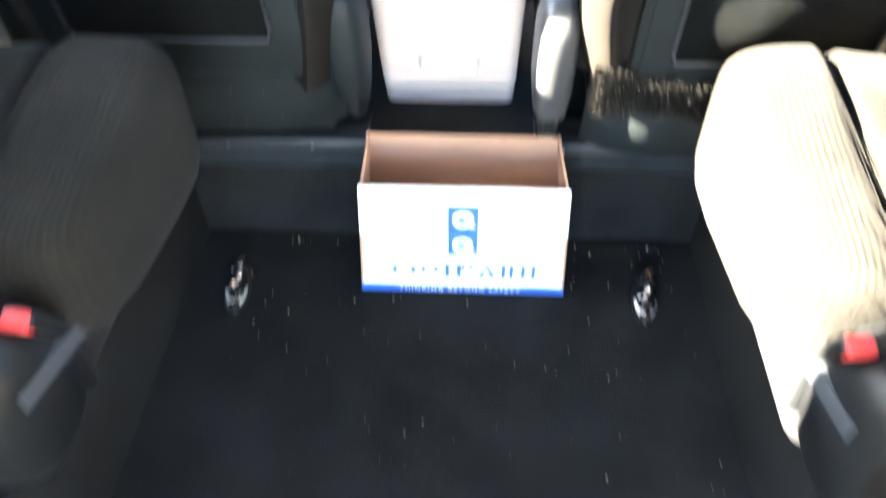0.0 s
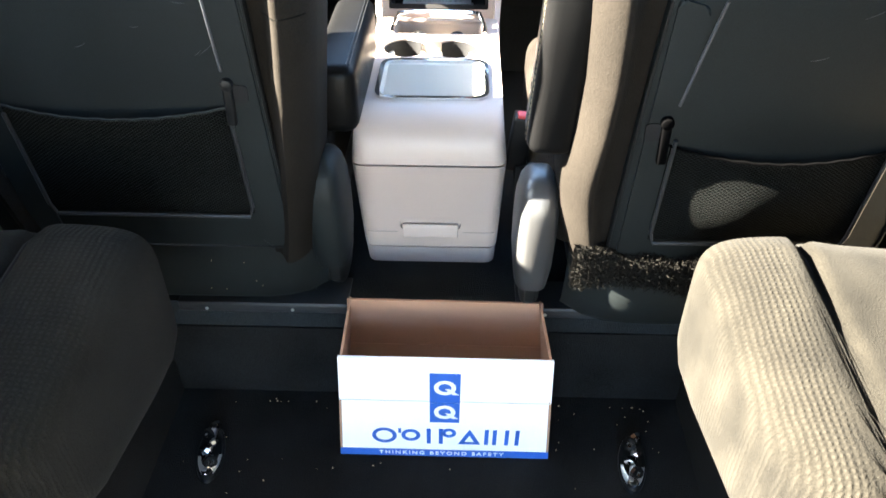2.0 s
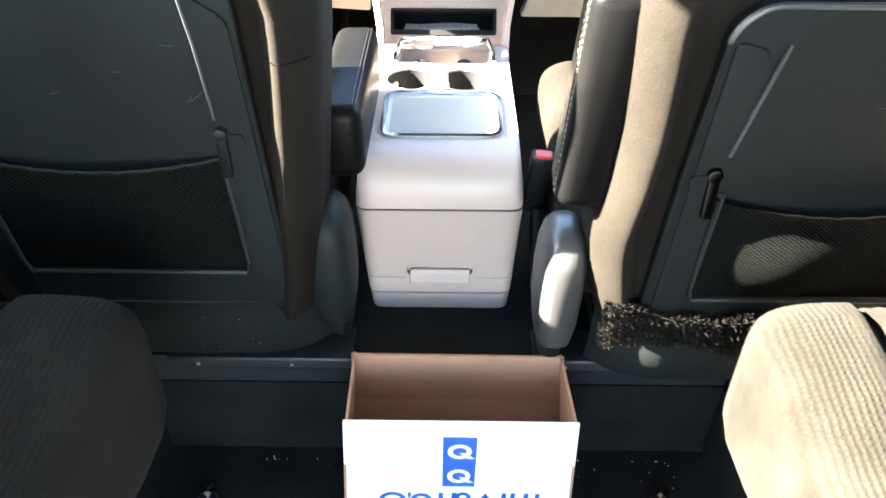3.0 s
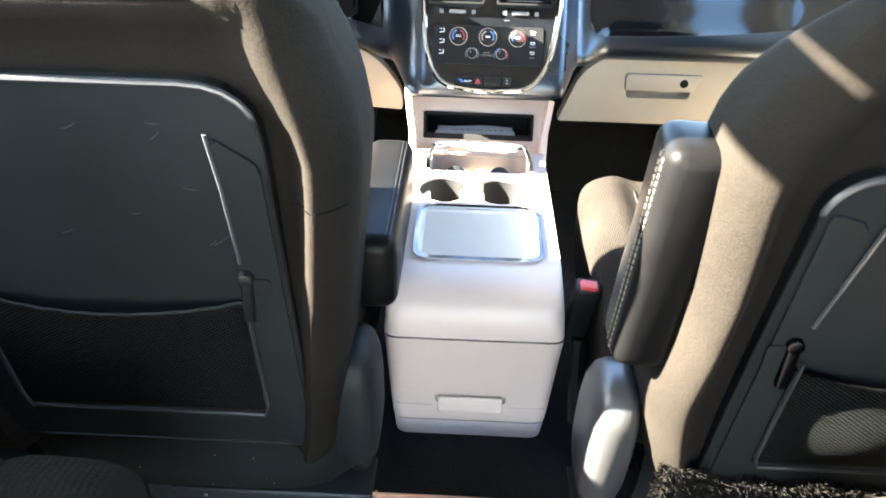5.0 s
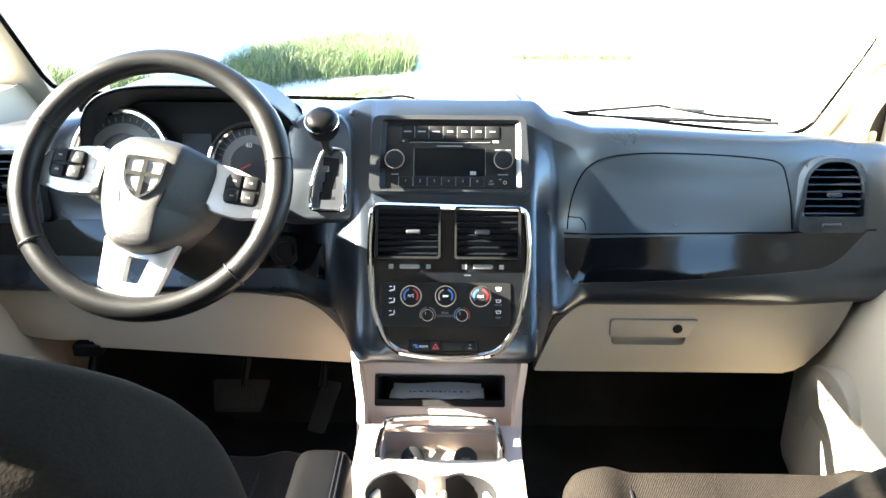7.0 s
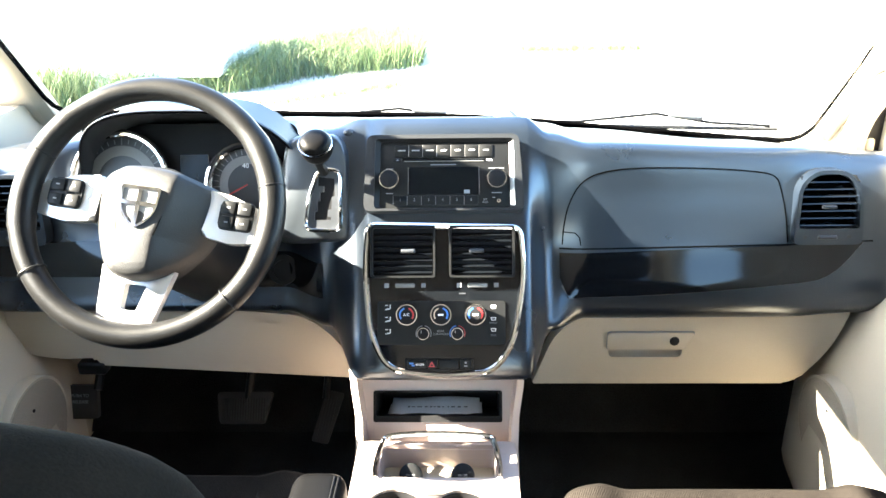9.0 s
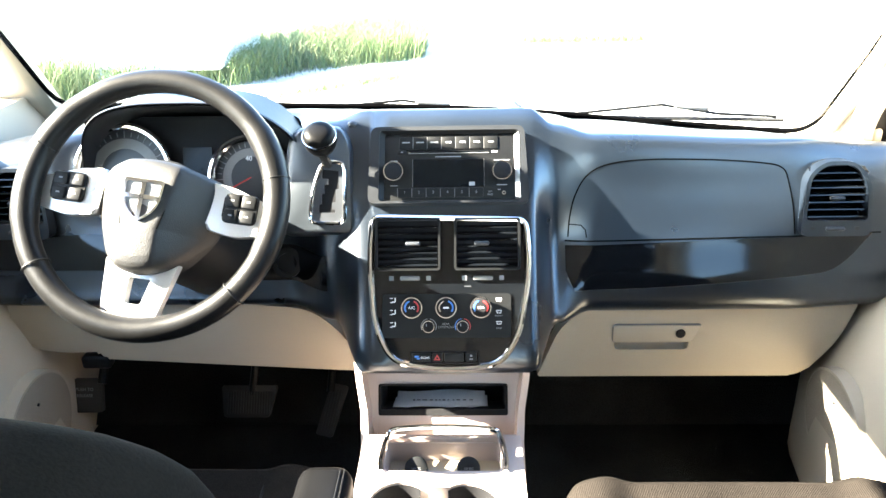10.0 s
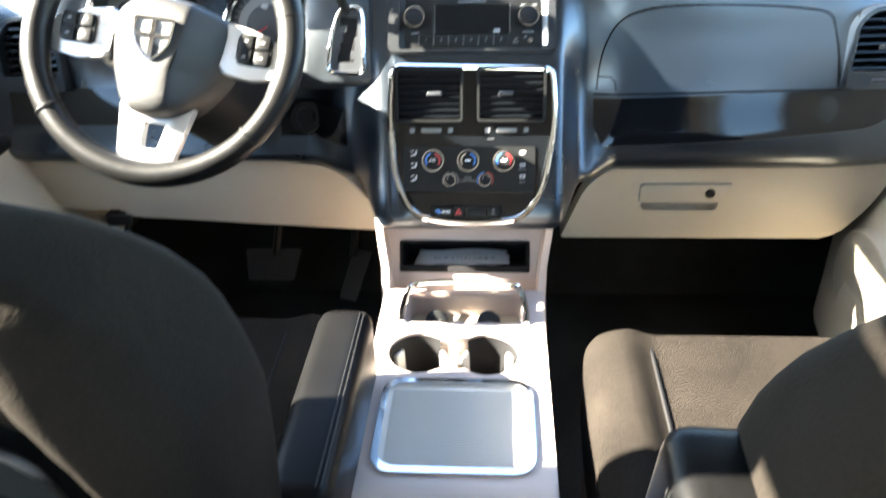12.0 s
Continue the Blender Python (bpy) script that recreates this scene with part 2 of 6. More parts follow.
def vary_blades(m, dry):
    """Mix single blades towards dry yellow."""
    n, link = m.node_tree.nodes, m.node_tree.links.new
    p, g, mx, r = n["Principled BSDF"], n.new("ShaderNodeNewGeometry"), n.new("ShaderNodeMix"), n.new("ShaderNodeMapRange")
    mx.data_type = "RGBA"
    r.inputs["From Min"].default_value = 0.45
    old = p.inputs["Base Color"].links[0].from_socket
    link(g.outputs["Random Per Island"], r.inputs["Value"])
    link(r.outputs["Result"], mx.inputs["Factor"])
    link(old, mx.inputs["A"])
    mx.inputs["B"].default_value = (*dry, 1)
    link(mx.outputs["Result"], p.inputs["Base Color"])


vary_blades(GRASS, (0.15, 0.16, 0.06))
NET, GLASS = net_material(), glass_material("window_glass", (0.95, 0.98, 0.97))
PRIVACY = glass_material("privacy_glass", (0.62, 0.63, 0.64))


# ---- mesh helpers ----
def link_mesh(name, bm, material, smooth=True, angle=35):
    me = bpy.data.meshes.new(name)
    bmesh.ops.recalc_face_normals(bm, faces=bm.faces)
    bm.to_mesh(me)
    bm.free()
    me.materials.append(material)
    if smooth:
        me.polygons.foreach_set("use_smooth", [True] * len(me.polygons))
        me.set_sharp_from_angle(angle=radians(angle))
    return new(name, me)


def part(name, bm, material, parent, label="", smooth=True, angle=35):
    """One mesh object, in world metres, under a thing or under a part."""
    ob = link_mesh(name, bm, material, smooth, angle)
    ob.parent = parent
    if parent.parent is None:
        ob.matrix_parent_inverse = parent.matrix_basis.inverted()
    return tagged(ob, label) if label else ob


def thing(name, at, label, category, group="", kind=""):
    ob = new(name)
    ob.matrix_basis = Matrix.Translation(at)
    ob.empty_display_size = 0.05
    return tagged(ob, label, category, group, kind)


def moved(bm, m):
    bmesh.ops.transform(bm, matrix=m, verts=bm.verts)
    return bm


def join(*bms):
    out = bmesh.new()
    for b in bms:
        me = bpy.data.meshes.new("join")
        b.to_mesh(me)
        b.free()
        out.from_mesh(me)
        bpy.data.meshes.remove(me)
    return out


def rbox(x0, x1, y0, y1, z0, z1, r=0.01, seg=3):
    """A block with rounded edges between its limits."""
    bm = bmesh.new()
    bmesh.ops.create_cube(bm, size=1, matrix=Matrix.LocRotScale(((x0 + x1) / 2, (y0 + y1) / 2, (z0 + z1) / 2), None, (x1 - x0, y1 - y0, z1 - z0)))
    if r:
        bmesh.ops.bevel(bm, geom=bm.edges[:], offset=min(r, 0.49 * min(x1 - x0, y1 - y0, z1 - z0)), segments=seg, profile=0.5, affect="EDGES")
    return bm


def loft(rings, closed=True, caps=True):
    """Skin through rings of points; closed: each ring joins up."""
    bm = bmesh.new()
    vs = [[bm.verts.new(p) for p in ring] for ring in rings]
    n = len(rings[0])
    for a, b in zip(vs, vs[1:]):
        for i in range(n if closed else n - 1):
            j = (i + 1) % n
            bm.faces.new((a[i], a[j], b[j], b[i]))
    if caps and closed:
        bm.faces.new(vs[0])
        bm.faces.new(vs[-1][::-1])
    return bm


def tube(points, r, sides=8, closed=False):
    """A round bar along points."""
    pts = [Vector(p) for p in points]
    rings, n = [], len(pts)
    up = None
    for i, p in enumerate(pts):
        a = pts[(i - 1) % n] if (closed or i) else p
        b = pts[(i + 1) % n] if (closed or i < n - 1) else p
        d = (b - a).normalized()
        if up is None:
            up = d.orthogonal().normalized()
        up = (up - d * up.dot(d)).normalized()
        side = d.cross(up)
        rr = r[i] if isinstance(r, (list, tuple)) else r
        rings.append([p + (up * math.cos(t) + side * math.sin(t)) * rr for t in [math.tau * k / sides for k in range(sides)]])
    if closed:
        rings.append(rings[0])
        bm = loft(rings, True, False)
        bmesh.ops.remove_doubles(bm, verts=bm.verts, dist=1e-6)
        return bm
    return loft(rings)


def prism(poly, d0, d1, bevel=0.0, seg=2):
    """A flat outline (u, v) made solid from depth d0 to d1 along local z."""
    bm = bmesh.new()
    lo = [bm.verts.new((u, v, d0)) for u, v in poly]
    hi = [bm.verts.new((u, v, d1)) for u, v in poly]
    n = len(poly)
    bm.faces.new(lo[::-1])
    top = bm.faces.new(hi)
    for i in range(n):
        bm.faces.new((lo[i], lo[(i + 1) % n], hi[(i + 1) % n], hi[i]))
    if bevel:
        bmesh.ops.bevel(bm, geom=top.edges[:], offset=bevel, segments=seg, profile=0.5, affect="EDGES")
    return bm


def rounded(poly, r, seg=5):
    """An outline with its corners rounded; r: one radius or one for each corner."""
    out, n = [], len(poly)
    for i in range(n):
        p = Vector(poly[i])
        a, b = Vector(poly[i - 1]) - p, Vector(poly[(i + 1) % n]) - p
        rr = r[i] if isinstance(r, (list, tuple)) else r
        k = min(rr, 0.48 * a.length, 0.48 * b.length)
        pa, pb = p + a.normalized() * k, p + b.normalized() * k
        for s in range(seg + 1):
            t = s / seg
            out.append(tuple(pa * (1 - t) ** 2 + p * 2 * t * (1 - t) + pb * t * t))
    return out


def rect(u0, u1, v0, v1, r=0.003, seg=4):
    return rounded([(u0, v0), (u1, v0), (u1, v1), (u0, v1)], r, seg)


def ring_plate(outer, inner, d0, d1):
    """A frame between two outlines with equal counts."""
    bm = bmesh.new()
    n = len(outer)
    rows = [[bm.verts.new((u, v, d)) for u, v in o] for o, d in ((outer, d0), (outer, d1), (inner, d1), (inner, d0))]
    for a, b in zip(rows, rows[1:] + rows[:1]):
        for i in range(n):
            bm.faces.new((a[i], a[(i + 1) % n], b[(i + 1) % n], b[i]))
    return bm


def disc(u, v, r, d0, d1, seg=28, bevel=0.0):
    return prism([(u + r * math.cos(math.tau * k / seg), v + r * math.sin(math.tau * k / seg)) for k in range(seg)], d0, d1, bevel)


def annulus(u, v, r0, r1, d0, d1, seg=40, a0=0.0, a1=math.tau):
    if a1 - a0 > 6.28:
        pt = lambda r: [(u + r * math.cos(math.tau * k / seg), v + r * math.sin(math.tau * k / seg)) for k in range(seg)]
        return ring_plate(pt(r1), pt(r0), d0, d1)
    angs = [a0 + (a1 - a0) * k / seg for k in range(seg + 1)]
    return prism([(u + r1 * math.cos(t), v + r1 * math.sin(t)) for t in angs] + [(u + r0 * math.cos(t), v + r0 * math.sin(t)) for t in angs[::-1]], d0, d1)


def bar(u, v, w, h, d=0.0004, d0=0.0):
    return prism([(u - w / 2, v - h / 2), (u + w / 2, v - h / 2), (u + w / 2, v + h / 2), (u - w / 2, v + h / 2)], d0, d0 + d)


def words(text, size, spacing=1.0, bold=0.0, depth=0.0003):
    """Lettering in the built-in font as a mesh, centred on the origin in its plane."""
    cu = bpy.data.curves.new("words", "FONT")
    cu.body, cu.size, cu.align_x, cu.align_y, cu.space_character, cu.offset, cu.extrude = text, size, "CENTER", "CENTER", spacing, bold, depth
    cu.resolution_u = 3
    ob = bpy.data.objects.new("words", cu)
    scene.collection.objects.link(ob)
    me = bpy.data.meshes.new_from_object(ob.evaluated_get(bpy.context.evaluated_depsgraph_get()))
    bm = bmesh.new()
    bm.from_mesh(me)
    bpy.data.objects.remove(ob)
    bpy.data.curves.remove(cu)
    bpy.data.meshes.remove(me)
    return bm


def cut(bm, *cutters):
    """bm with the cutters' shapes taken out of it."""
    def as_object(b):
        me = bpy.data.meshes.new("cut")
        bmesh.ops.recalc_face_normals(b, faces=b.faces)
        b.to_mesh(me)
        b.free()
        return new("cut", me)
    ob = as_object(bm)
    tools = [as_object(c) for c in cutters]
    for t in tools:
        md = ob.modifiers.new("cut", "BOOLEAN")
        md.operation, md.object, md.solver = "DIFFERENCE", t, "EXACT"
    me = bpy.data.meshes.new_from_object(ob.evaluated_get(bpy.context.evaluated_depsgraph_get()))
    out = bmesh.new()
    out.from_mesh(me)
    for o in [ob] + tools:
        data = o.data
        bpy.data.objects.remove(o)
        bpy.data.meshes.remove(data)
    bpy.data.meshes.remove(me)
    return out


def lerp_table(table, x):
    """Straight lines between the (x, value) rows of a table."""
    if x <= table[0][0]:
        return table[0][1]
    for (xa, va), (xb, vb) in zip(table, table[1:]):
        if x <= xb:
            return va + (vb - va) * (x - xa) / (xb - xa)
    return table[-1][1]


def spline(pts, n):
    """n points along a smooth curve through pts (any dimension)."""
    pts = [np.array(p, float) for p in pts]
    ext = [2 * pts[0] - pts[1]] + pts + [2 * pts[-1] - pts[-2]]
    out = []
    for k in range(n):
        s = k / (n - 1) * (len(pts) - 1)
        i = min(int(s), len(pts) - 2)
        t = s - i
        a, b, c, d = ext[i:i + 4]
        out.append(0.5 * (2 * b + (c - a) * t + (2 * a - 5 * b + 4 * c - d) * t * t + (3 * b - a - 3 * c + d) * t ** 3))
    return out


def even(ring, n):
    """n points at equal steps round a closed ring."""
    p = np.array([tuple(q) for q in ring] + [tuple(ring[0])], float)
    s = np.concatenate(([0.0], np.cumsum(np.linalg.norm(np.diff(p, axis=0), axis=1))))
    at = np.linspace(0.0, s[-1], n, endpoint=False)
    return list(zip(*[np.interp(at, s, p[:, i]) for i in range(3)]))


def superring(cx, cy, hx, hy, e, z, n=40):
    """A rounded-square ring in the plane z."""
    out = []
    for k in range(n):
        t = math.tau * k / n
        c, s = math.cos(t), math.sin(t)
        out.append((cx + hx * math.copysign(abs(c) ** (2 / e), c), cy + hy * math.copysign(abs(s) ** (2 / e), s), z))
    return out
# ---- shell of the van ----
FLOOR, BELT, ROOF, SIDE = 0.228, 0.97, 1.61, 0.80
MID_BELT, MID_TOP = 1.008, 1.552


def structure(name, bm, material, label, category, smooth=False):
    return tagged(link_mesh(name, bm, material, smooth), label, category, kind="structure")


def build_shell():
    structure("floor", rbox(-0.50, 0.50, -2.2, 0.16, -0.07, 0.0, 0), CARPET, "black carpeted floor of the lowered wheelchair channel", "floor")
    structure("floor_front", rbox(-SIDE, SIDE, 0.146, 1.5, FLOOR - 0.06, FLOOR, 0), CARPET_FRONT, "black carpeted front floor of the van", "floor")
    structure("step_riser", rbox(-0.50, 0.50, 0.142, 0.2, -0.06, FLOOR - 0.058, 0), CARPET, "black carpeted step up to the front floor", "step")
    for s, nm in ((-1, "floor_ledge_left"), (1, "floor_ledge_right")):
        structure(nm, rbox(min(s * 0.474, s * SIDE), max(s * 0.474, s * SIDE), -2.2, 0.142, -0.06, 0.235, 0.008), CARPET,
                  "black carpeted ledge beside the lowered channel", "floor")
    structure("ceiling", rbox(-SIDE, SIDE, -2.25, 0.62, ROOF, ROOF + 0.05, 0.01), HEADLINER, "pale cloth headliner under the roof", "ceiling")
    structure("wall_rear", cut(rbox(-SIDE, SIDE, -2.28, -2.205, -0.06, ROOF, 0), rbox(-0.66, 0.66, -2.4, -2.1, 0.02, 1.50, 0.05)),
              BEIGE, "beige surround of the open rear hatch", "wall")
    for s, nm in ((-1, "wall_left"), (1, "wall_right")):
        xa, xb = sorted((s * SIDE, s * (SIDE + 0.07)))
        body = rbox(xa, xb, -2.2, 1.5, -0.06, ROOF, 0)
        holes = [rbox(xa - 0.1, xb + 0.1, -2.1, -0.82, MID_BELT, MID_TOP, 0.04),
                 rbox(xa - 0.1, xb + 0.1, -0.57, 0.04, MID_BELT, MID_TOP, 0.04),
                 rbox(xa - 0.1, xb + 0.1, 0.235, 1.30, BELT, 1.47, 0.04)]
        wedge = bmesh.new()
        pts = [(xa - 0.1, 1.6, 0.90), (xa - 0.1, 1.22, 0.90), (xa - 0.1, 0.56, 1.7), (xa - 0.1, 1.6, 1.7)]
        lo = [wedge.verts.new(p) for p in pts]
        hi = [wedge.verts.new((xb + 0.1, y, z)) for _, y, z in pts]
        wedge.faces.new(lo), wedge.faces.new(hi[::-1])
        for i in range(4):
            wedge.faces.new((lo[i], lo[(i + 1) % 4], hi[(i + 1) % 4], hi[i]))
        structure(nm, cut(body, *holes, wedge), BEIGE, "beige trimmed side wall of the van with window openings", "wall")
    # windscreen pillars
    for s, nm in ((-1, "pillar_left"), (1, "pillar_right")):
        base, tip = Vector((s * 0.775, 1.26, 0.855)), Vector((s * 0.70, 0.60, 1.56))
        d = (tip - base).normalized()
        side = Vector((s, 0, 0))
        side = (side - d * side.dot(d)).normalized()
        out = d.cross(side)
        rings = []
        for k in range(9):
            t = k / 8
            c = base.lerp(tip, t) + side * 0.060 + out * s * 0.010
            rings.append([c + side * 0.063 * math.copysign(abs(math.cos(a)) ** 0.6, math.cos(a)) + out * 0.024 * math.copysign(abs(math.sin(a)) ** 0.6, math.sin(a))
                          for a in [math.tau * i / 16 for i in range(16)]])
        structure(nm, loft(rings), BEIGE, "pale beige trim on the windscreen pillar", "pillar", True)
    # rear-facing return of the passenger pillar trim, with the door seal and gap behind it
    pm = pose(0.737, 1.075, 0, 0, 0, 16) @ pose(-0.737, 0, 0, 90)
    ret = structure("trim_pillar", moved(prism(rounded([(0.737, 0.84), (0.737, 0.924), (0.752, 0.965), (0.80, 1.03), (0.80, 0.985), (0.768, 0.945), (0.757, 0.91), (0.757, 0.84)], [0.001, 0.012, 0.02, 0.001, 0.001, 0.02, 0.012, 0.001], 4), 0.0, 0.035, 0.003), pm),
                    BEIGE, "beige return of the windscreen pillar trim", "trim", True)
    # one dark sheet: the seal, and the gap's shade put in as colour
    part("door_seal_gap_shade", moved(prism([(0.757, 0.83), (0.757, 0.91), (0.768, 0.945), (0.7995, 0.985), (0.7995, 0.83)], 0.012, 0.028), pm), DARK, ret, "black door seal with the shade of the gap painted beside it")
    part("hinge_cover", moved(rbox(0.7605, 0.785, 0.868, 0.908, 0.0, 0.033, 0.010, 3), pm), BEIGE, ret, "beige rounded hinge cover")
    # windscreen
    ws = loft([[(x, 1.262 - 0.03 * (x / 0.78) ** 2, 0.85 - 0.02 * (x / 0.78) ** 2) for x in np.linspace(-0.78, 0.78, 13)],
               [(x * 0.9, 0.60 - 0.03 * (x / 0.75) ** 2, 1.57) for x in np.linspace(-0.75, 0.75, 13)]], False, False)
    w = structure("windscreen", ws, GLASS, "clear curved windscreen", "window", True)
    w.visible_shadow = False
    # seal round the glass: up one side, along the foot and up the other
    def on_glass(x, z):
        return (x, 1.167 - (z - 0.947) * 0.97, z)

    def foot(x):
        return lerp_table(((-0.75, 0.945), (-0.371, 0.940), (-0.25, 0.934), (-0.095, 0.930), (0.016, 0.924), (0.105, 0.918), (0.191, 0.909), (0.354, 0.887), (0.523, 0.867), (0.653, 0.851), (0.75, 0.846)), x)

    ends = [(-0.753, 0.985), (-0.750, 0.965), (-0.740, 0.952), (-0.715, 0.9455)]
    line = [(-0.705 - 0.047 * min(1.0, (1.5 - z) / 0.5), z) for z in np.linspace(1.5, 1.02, 8)] + ends + [(x, foot(x)) for x in np.linspace(-0.68, 0.655, 40)]
    line += [(0.690, 0.8475), (0.709, 0.847), (0.724, 0.849), (0.735, 0.853), (0.743, 0.859), (0.749, 0.868), (0.753, 0.880), (0.754, 0.892), (0.753, 0.915), (0.752, 0.937), (0.7505, 0.970), (0.749, 1.000), (0.748, 1.030), (0.744, 1.07)]
    edge = [on_glass(x, z) for x, z in line]
    thick = [0.0045] * 12 + [0.0055] * 40 + [0.0055 - 0.00025 * k for k in range(14)]
    structure("windscreen_seal", tube(edge, thick, 8), SEALM, "black rubber seal along the windscreen", "seal", True)
    cowl = loft([[(x, on_glass(x, foot(x))[1] + 0.014 + dy, foot(x) + dz) for x in np.linspace(-0.74, 0.70, 25)]
                 for dy, dz in ((0.0, -0.006), (0.006, 0.0005), (0.014, -0.002), (0.03, -0.03), (0.05, -0.10))], False, False)
    structure("cowl", cowl, RUBBER, "black cowl strip below the windscreen", "cowl", True)
    # unseen header, added to block sun through the top of the windscreen
    structure("header_sun_block", rbox(-0.70, 0.70, 0.50, 0.735, 1.385, ROOF + 0.01, 0.02), HEADLINER, "unseen pale cloth header added to keep sun off the dash", "header")
    for s, nm in ((-1, "window_left"), (1, "window_right")):
        for y0, y1, z0, z1, k in ((-2.1, -0.82, MID_BELT, MID_TOP, "rear"), (-0.57, 0.04, MID_BELT, MID_TOP, "middle"), (0.235, 0.86, BELT, 1.47, "front")):
            dark = k == "rear"
            pane = structure(nm + "_" + k, rbox(s * 0.835 - 0.002, s * 0.835 + 0.002, y0, y1, z0, z1, 0), PRIVACY if dark else GLASS,
                             "dark privacy glass side window pane" if dark else "clear side window pane", "window")
            pane.visible_shadow = dark
    structure("firewall", rbox(-SIDE, SIDE, 1.20, 1.5, -0.06, 0.78, 0), DARK, "dark bulkhead ahead of the footwells", "wall")
    structure("toe_board", moved(rbox(-SIDE, SIDE, -0.01, 0.01, 0, 0.4, 0), pose(0, 1.10, FLOOR, -38)), CARPET_FRONT, "black carpeted sloping toe board", "floor")


def build_door(s, nm, out=0.0):
    """Lining of a front door with speaker, pull cup and armrest."""
    d = thing(nm, (s * 0.72, 0.5, FLOOR), "pale beige front door lining with a round speaker grille", "door")
    d["kind"] = "structure"
    rings = []
    for y, bulge in ((-0.02, 0.0), (0.0, 0.012), (0.25, 0.02), (0.6, 0.035), (0.82, 0.035), (0.93, 0.02), (0.97, 0.0)):
        prof = [(0.80, FLOOR + 0.03), (0.70 - bulge, FLOOR + 0.05), (0.685 - bulge, 0.40), (0.69 - bulge, 0.55), (0.725 - bulge * 0.6, 0.68), (0.755, 0.76),
                (0.762, 0.86), (0.775, BELT - 0.02), (0.80, BELT - 0.005)]
        rings.append([(s * (x + out), y, z) for x, z in [tuple(p) for p in spline(prof, 30)]])
    part("lining", loft(rings, False, False), BEIGE, d)
    # speaker
    m = pose(s * (0.649 + out), 0.765, 0.475, 90, 0, -90 * s) @ pose(0, 0, 0, 4)
    grille = part("speaker_grille", moved(disc(0, 0, 0.098, -0.02, 0.0015, 48, 0.001), m), GRILLE, d, "pale round speaker grille with fine holes")
    part("speaker_rim", moved(annulus(0, 0, 0.098, 0.103, -0.02, 0.0022, 48), m), BEIGE, grille)
    part("speaker_pin", moved(disc(0.0, 0.052, 0.003, 0.0, 0.003, 12), m), DARK, grille, "small dark pin")
    part("armrest", rbox(min(s * 0.66, s * 0.79), max(s * 0.66, s * 0.79), 0.05, 0.55, 0.66, 0.72, 0.02), LEATHER, d, "black padded door armrest")
    part("door_handle", moved(rbox(-0.012, 0.012, -0.05, 0.05, -0.012, 0.012, 0.008), pose(s * 0.735, 0.74, 0.74)), BLACK, d, "black inner door handle")


build_shell()
build_door(-1, "door_1", 0.045)
build_door(1, "door_2")


def build_sill():
    for x0, x1, nm in ((-0.432, -0.135, "left"), (0.155, 0.40, "right")):
        t = thing("sill_strip", ((x0 + x1) / 2, 0.14, FLOOR - 0.02), "dark painted steel edging strip with screws on the step", "sill strip", "sill strips")
        part("strip", rbox(x0, x1, 0.126, 0.1405, FLOOR - 0.006, FLOOR + 0.014, 0.003), SILLM, t)
        part("flange", rbox(x0, x1, 0.127, 0.20, FLOOR + 0.010, FLOOR + 0.0155, 0.002), SILLM, t)
        for k in range(2):
            x = x0 + 0.05 + 0.15 * k
            part("screw", moved(disc(0, 0, 0.0032, 0, 0.002, 10, 0.0006), pose(x, 0.1262, FLOOR + 0.002, 90)), STEEL, t)


build_sill()


def build_anchor(x, s):
    """Wheelchair tie-down pocket: a bright ring folded in a pressed cup in the floor."""
    t = thing("floor_anchor", (x, 0.0, 0.0), "bright steel tie-down anchor set in the carpeted floor", "anchor", "floor anchors")
    m = pose(x, -0.01, 0.001, 0, 0, -8 * s)
    cup = [[(0.022 * k * math.cos(a), 0.055 * k * math.sin(a), z) for a in [math.tau * i / 28 for i in range(28)]]
           for k, z in ((1.12, 0.0), (1.08, 0.006), (0.98, 0.006), (0.8, 0.002), (0.4, 0.0012))]
    part("cup", moved(loft(cup, True, True), m), BLACK, t)
    part("lip", moved(prism([(0.021 * math.cos(a), 0.052 * math.sin(a)) for a in np.linspace(math.pi * 1.05, math.pi * 1.95, 14)] + [(0.016 * math.cos(a), 0.030 * math.sin(a) - 0.004) for a in np.linspace(math.pi * 1.95, math.pi * 1.05, 14)], 0.004, 0.008), m), SILVER, t, "bright silver lip")
    for k in range(5):
        y = -0.030 + 0.019 * k
        part("lug", moved(join(annulus(0, 0, 0.005, 0.0125, -0.0035, 0.0035, 10)), m @ pose(0.005 * (-1) ** k, y, 0.017 + 0.004 * (k % 2), 70 + 25 * (k % 3), 0, 35 * (-1) ** k)), CHROME, t)
    part("bar", moved(tube([(-0.004, -0.045, 0.012), (0, 0, 0.014), (0.004, 0.045, 0.012)], 0.0045), m), STEEL, t)
    part("bolt", moved(disc(0, -0.045, 0.010, 0, 0.014, 6, 0.002), m), CHROME, t)


build_anchor(-0.381, -1)
build_anchor(0.367, 1)


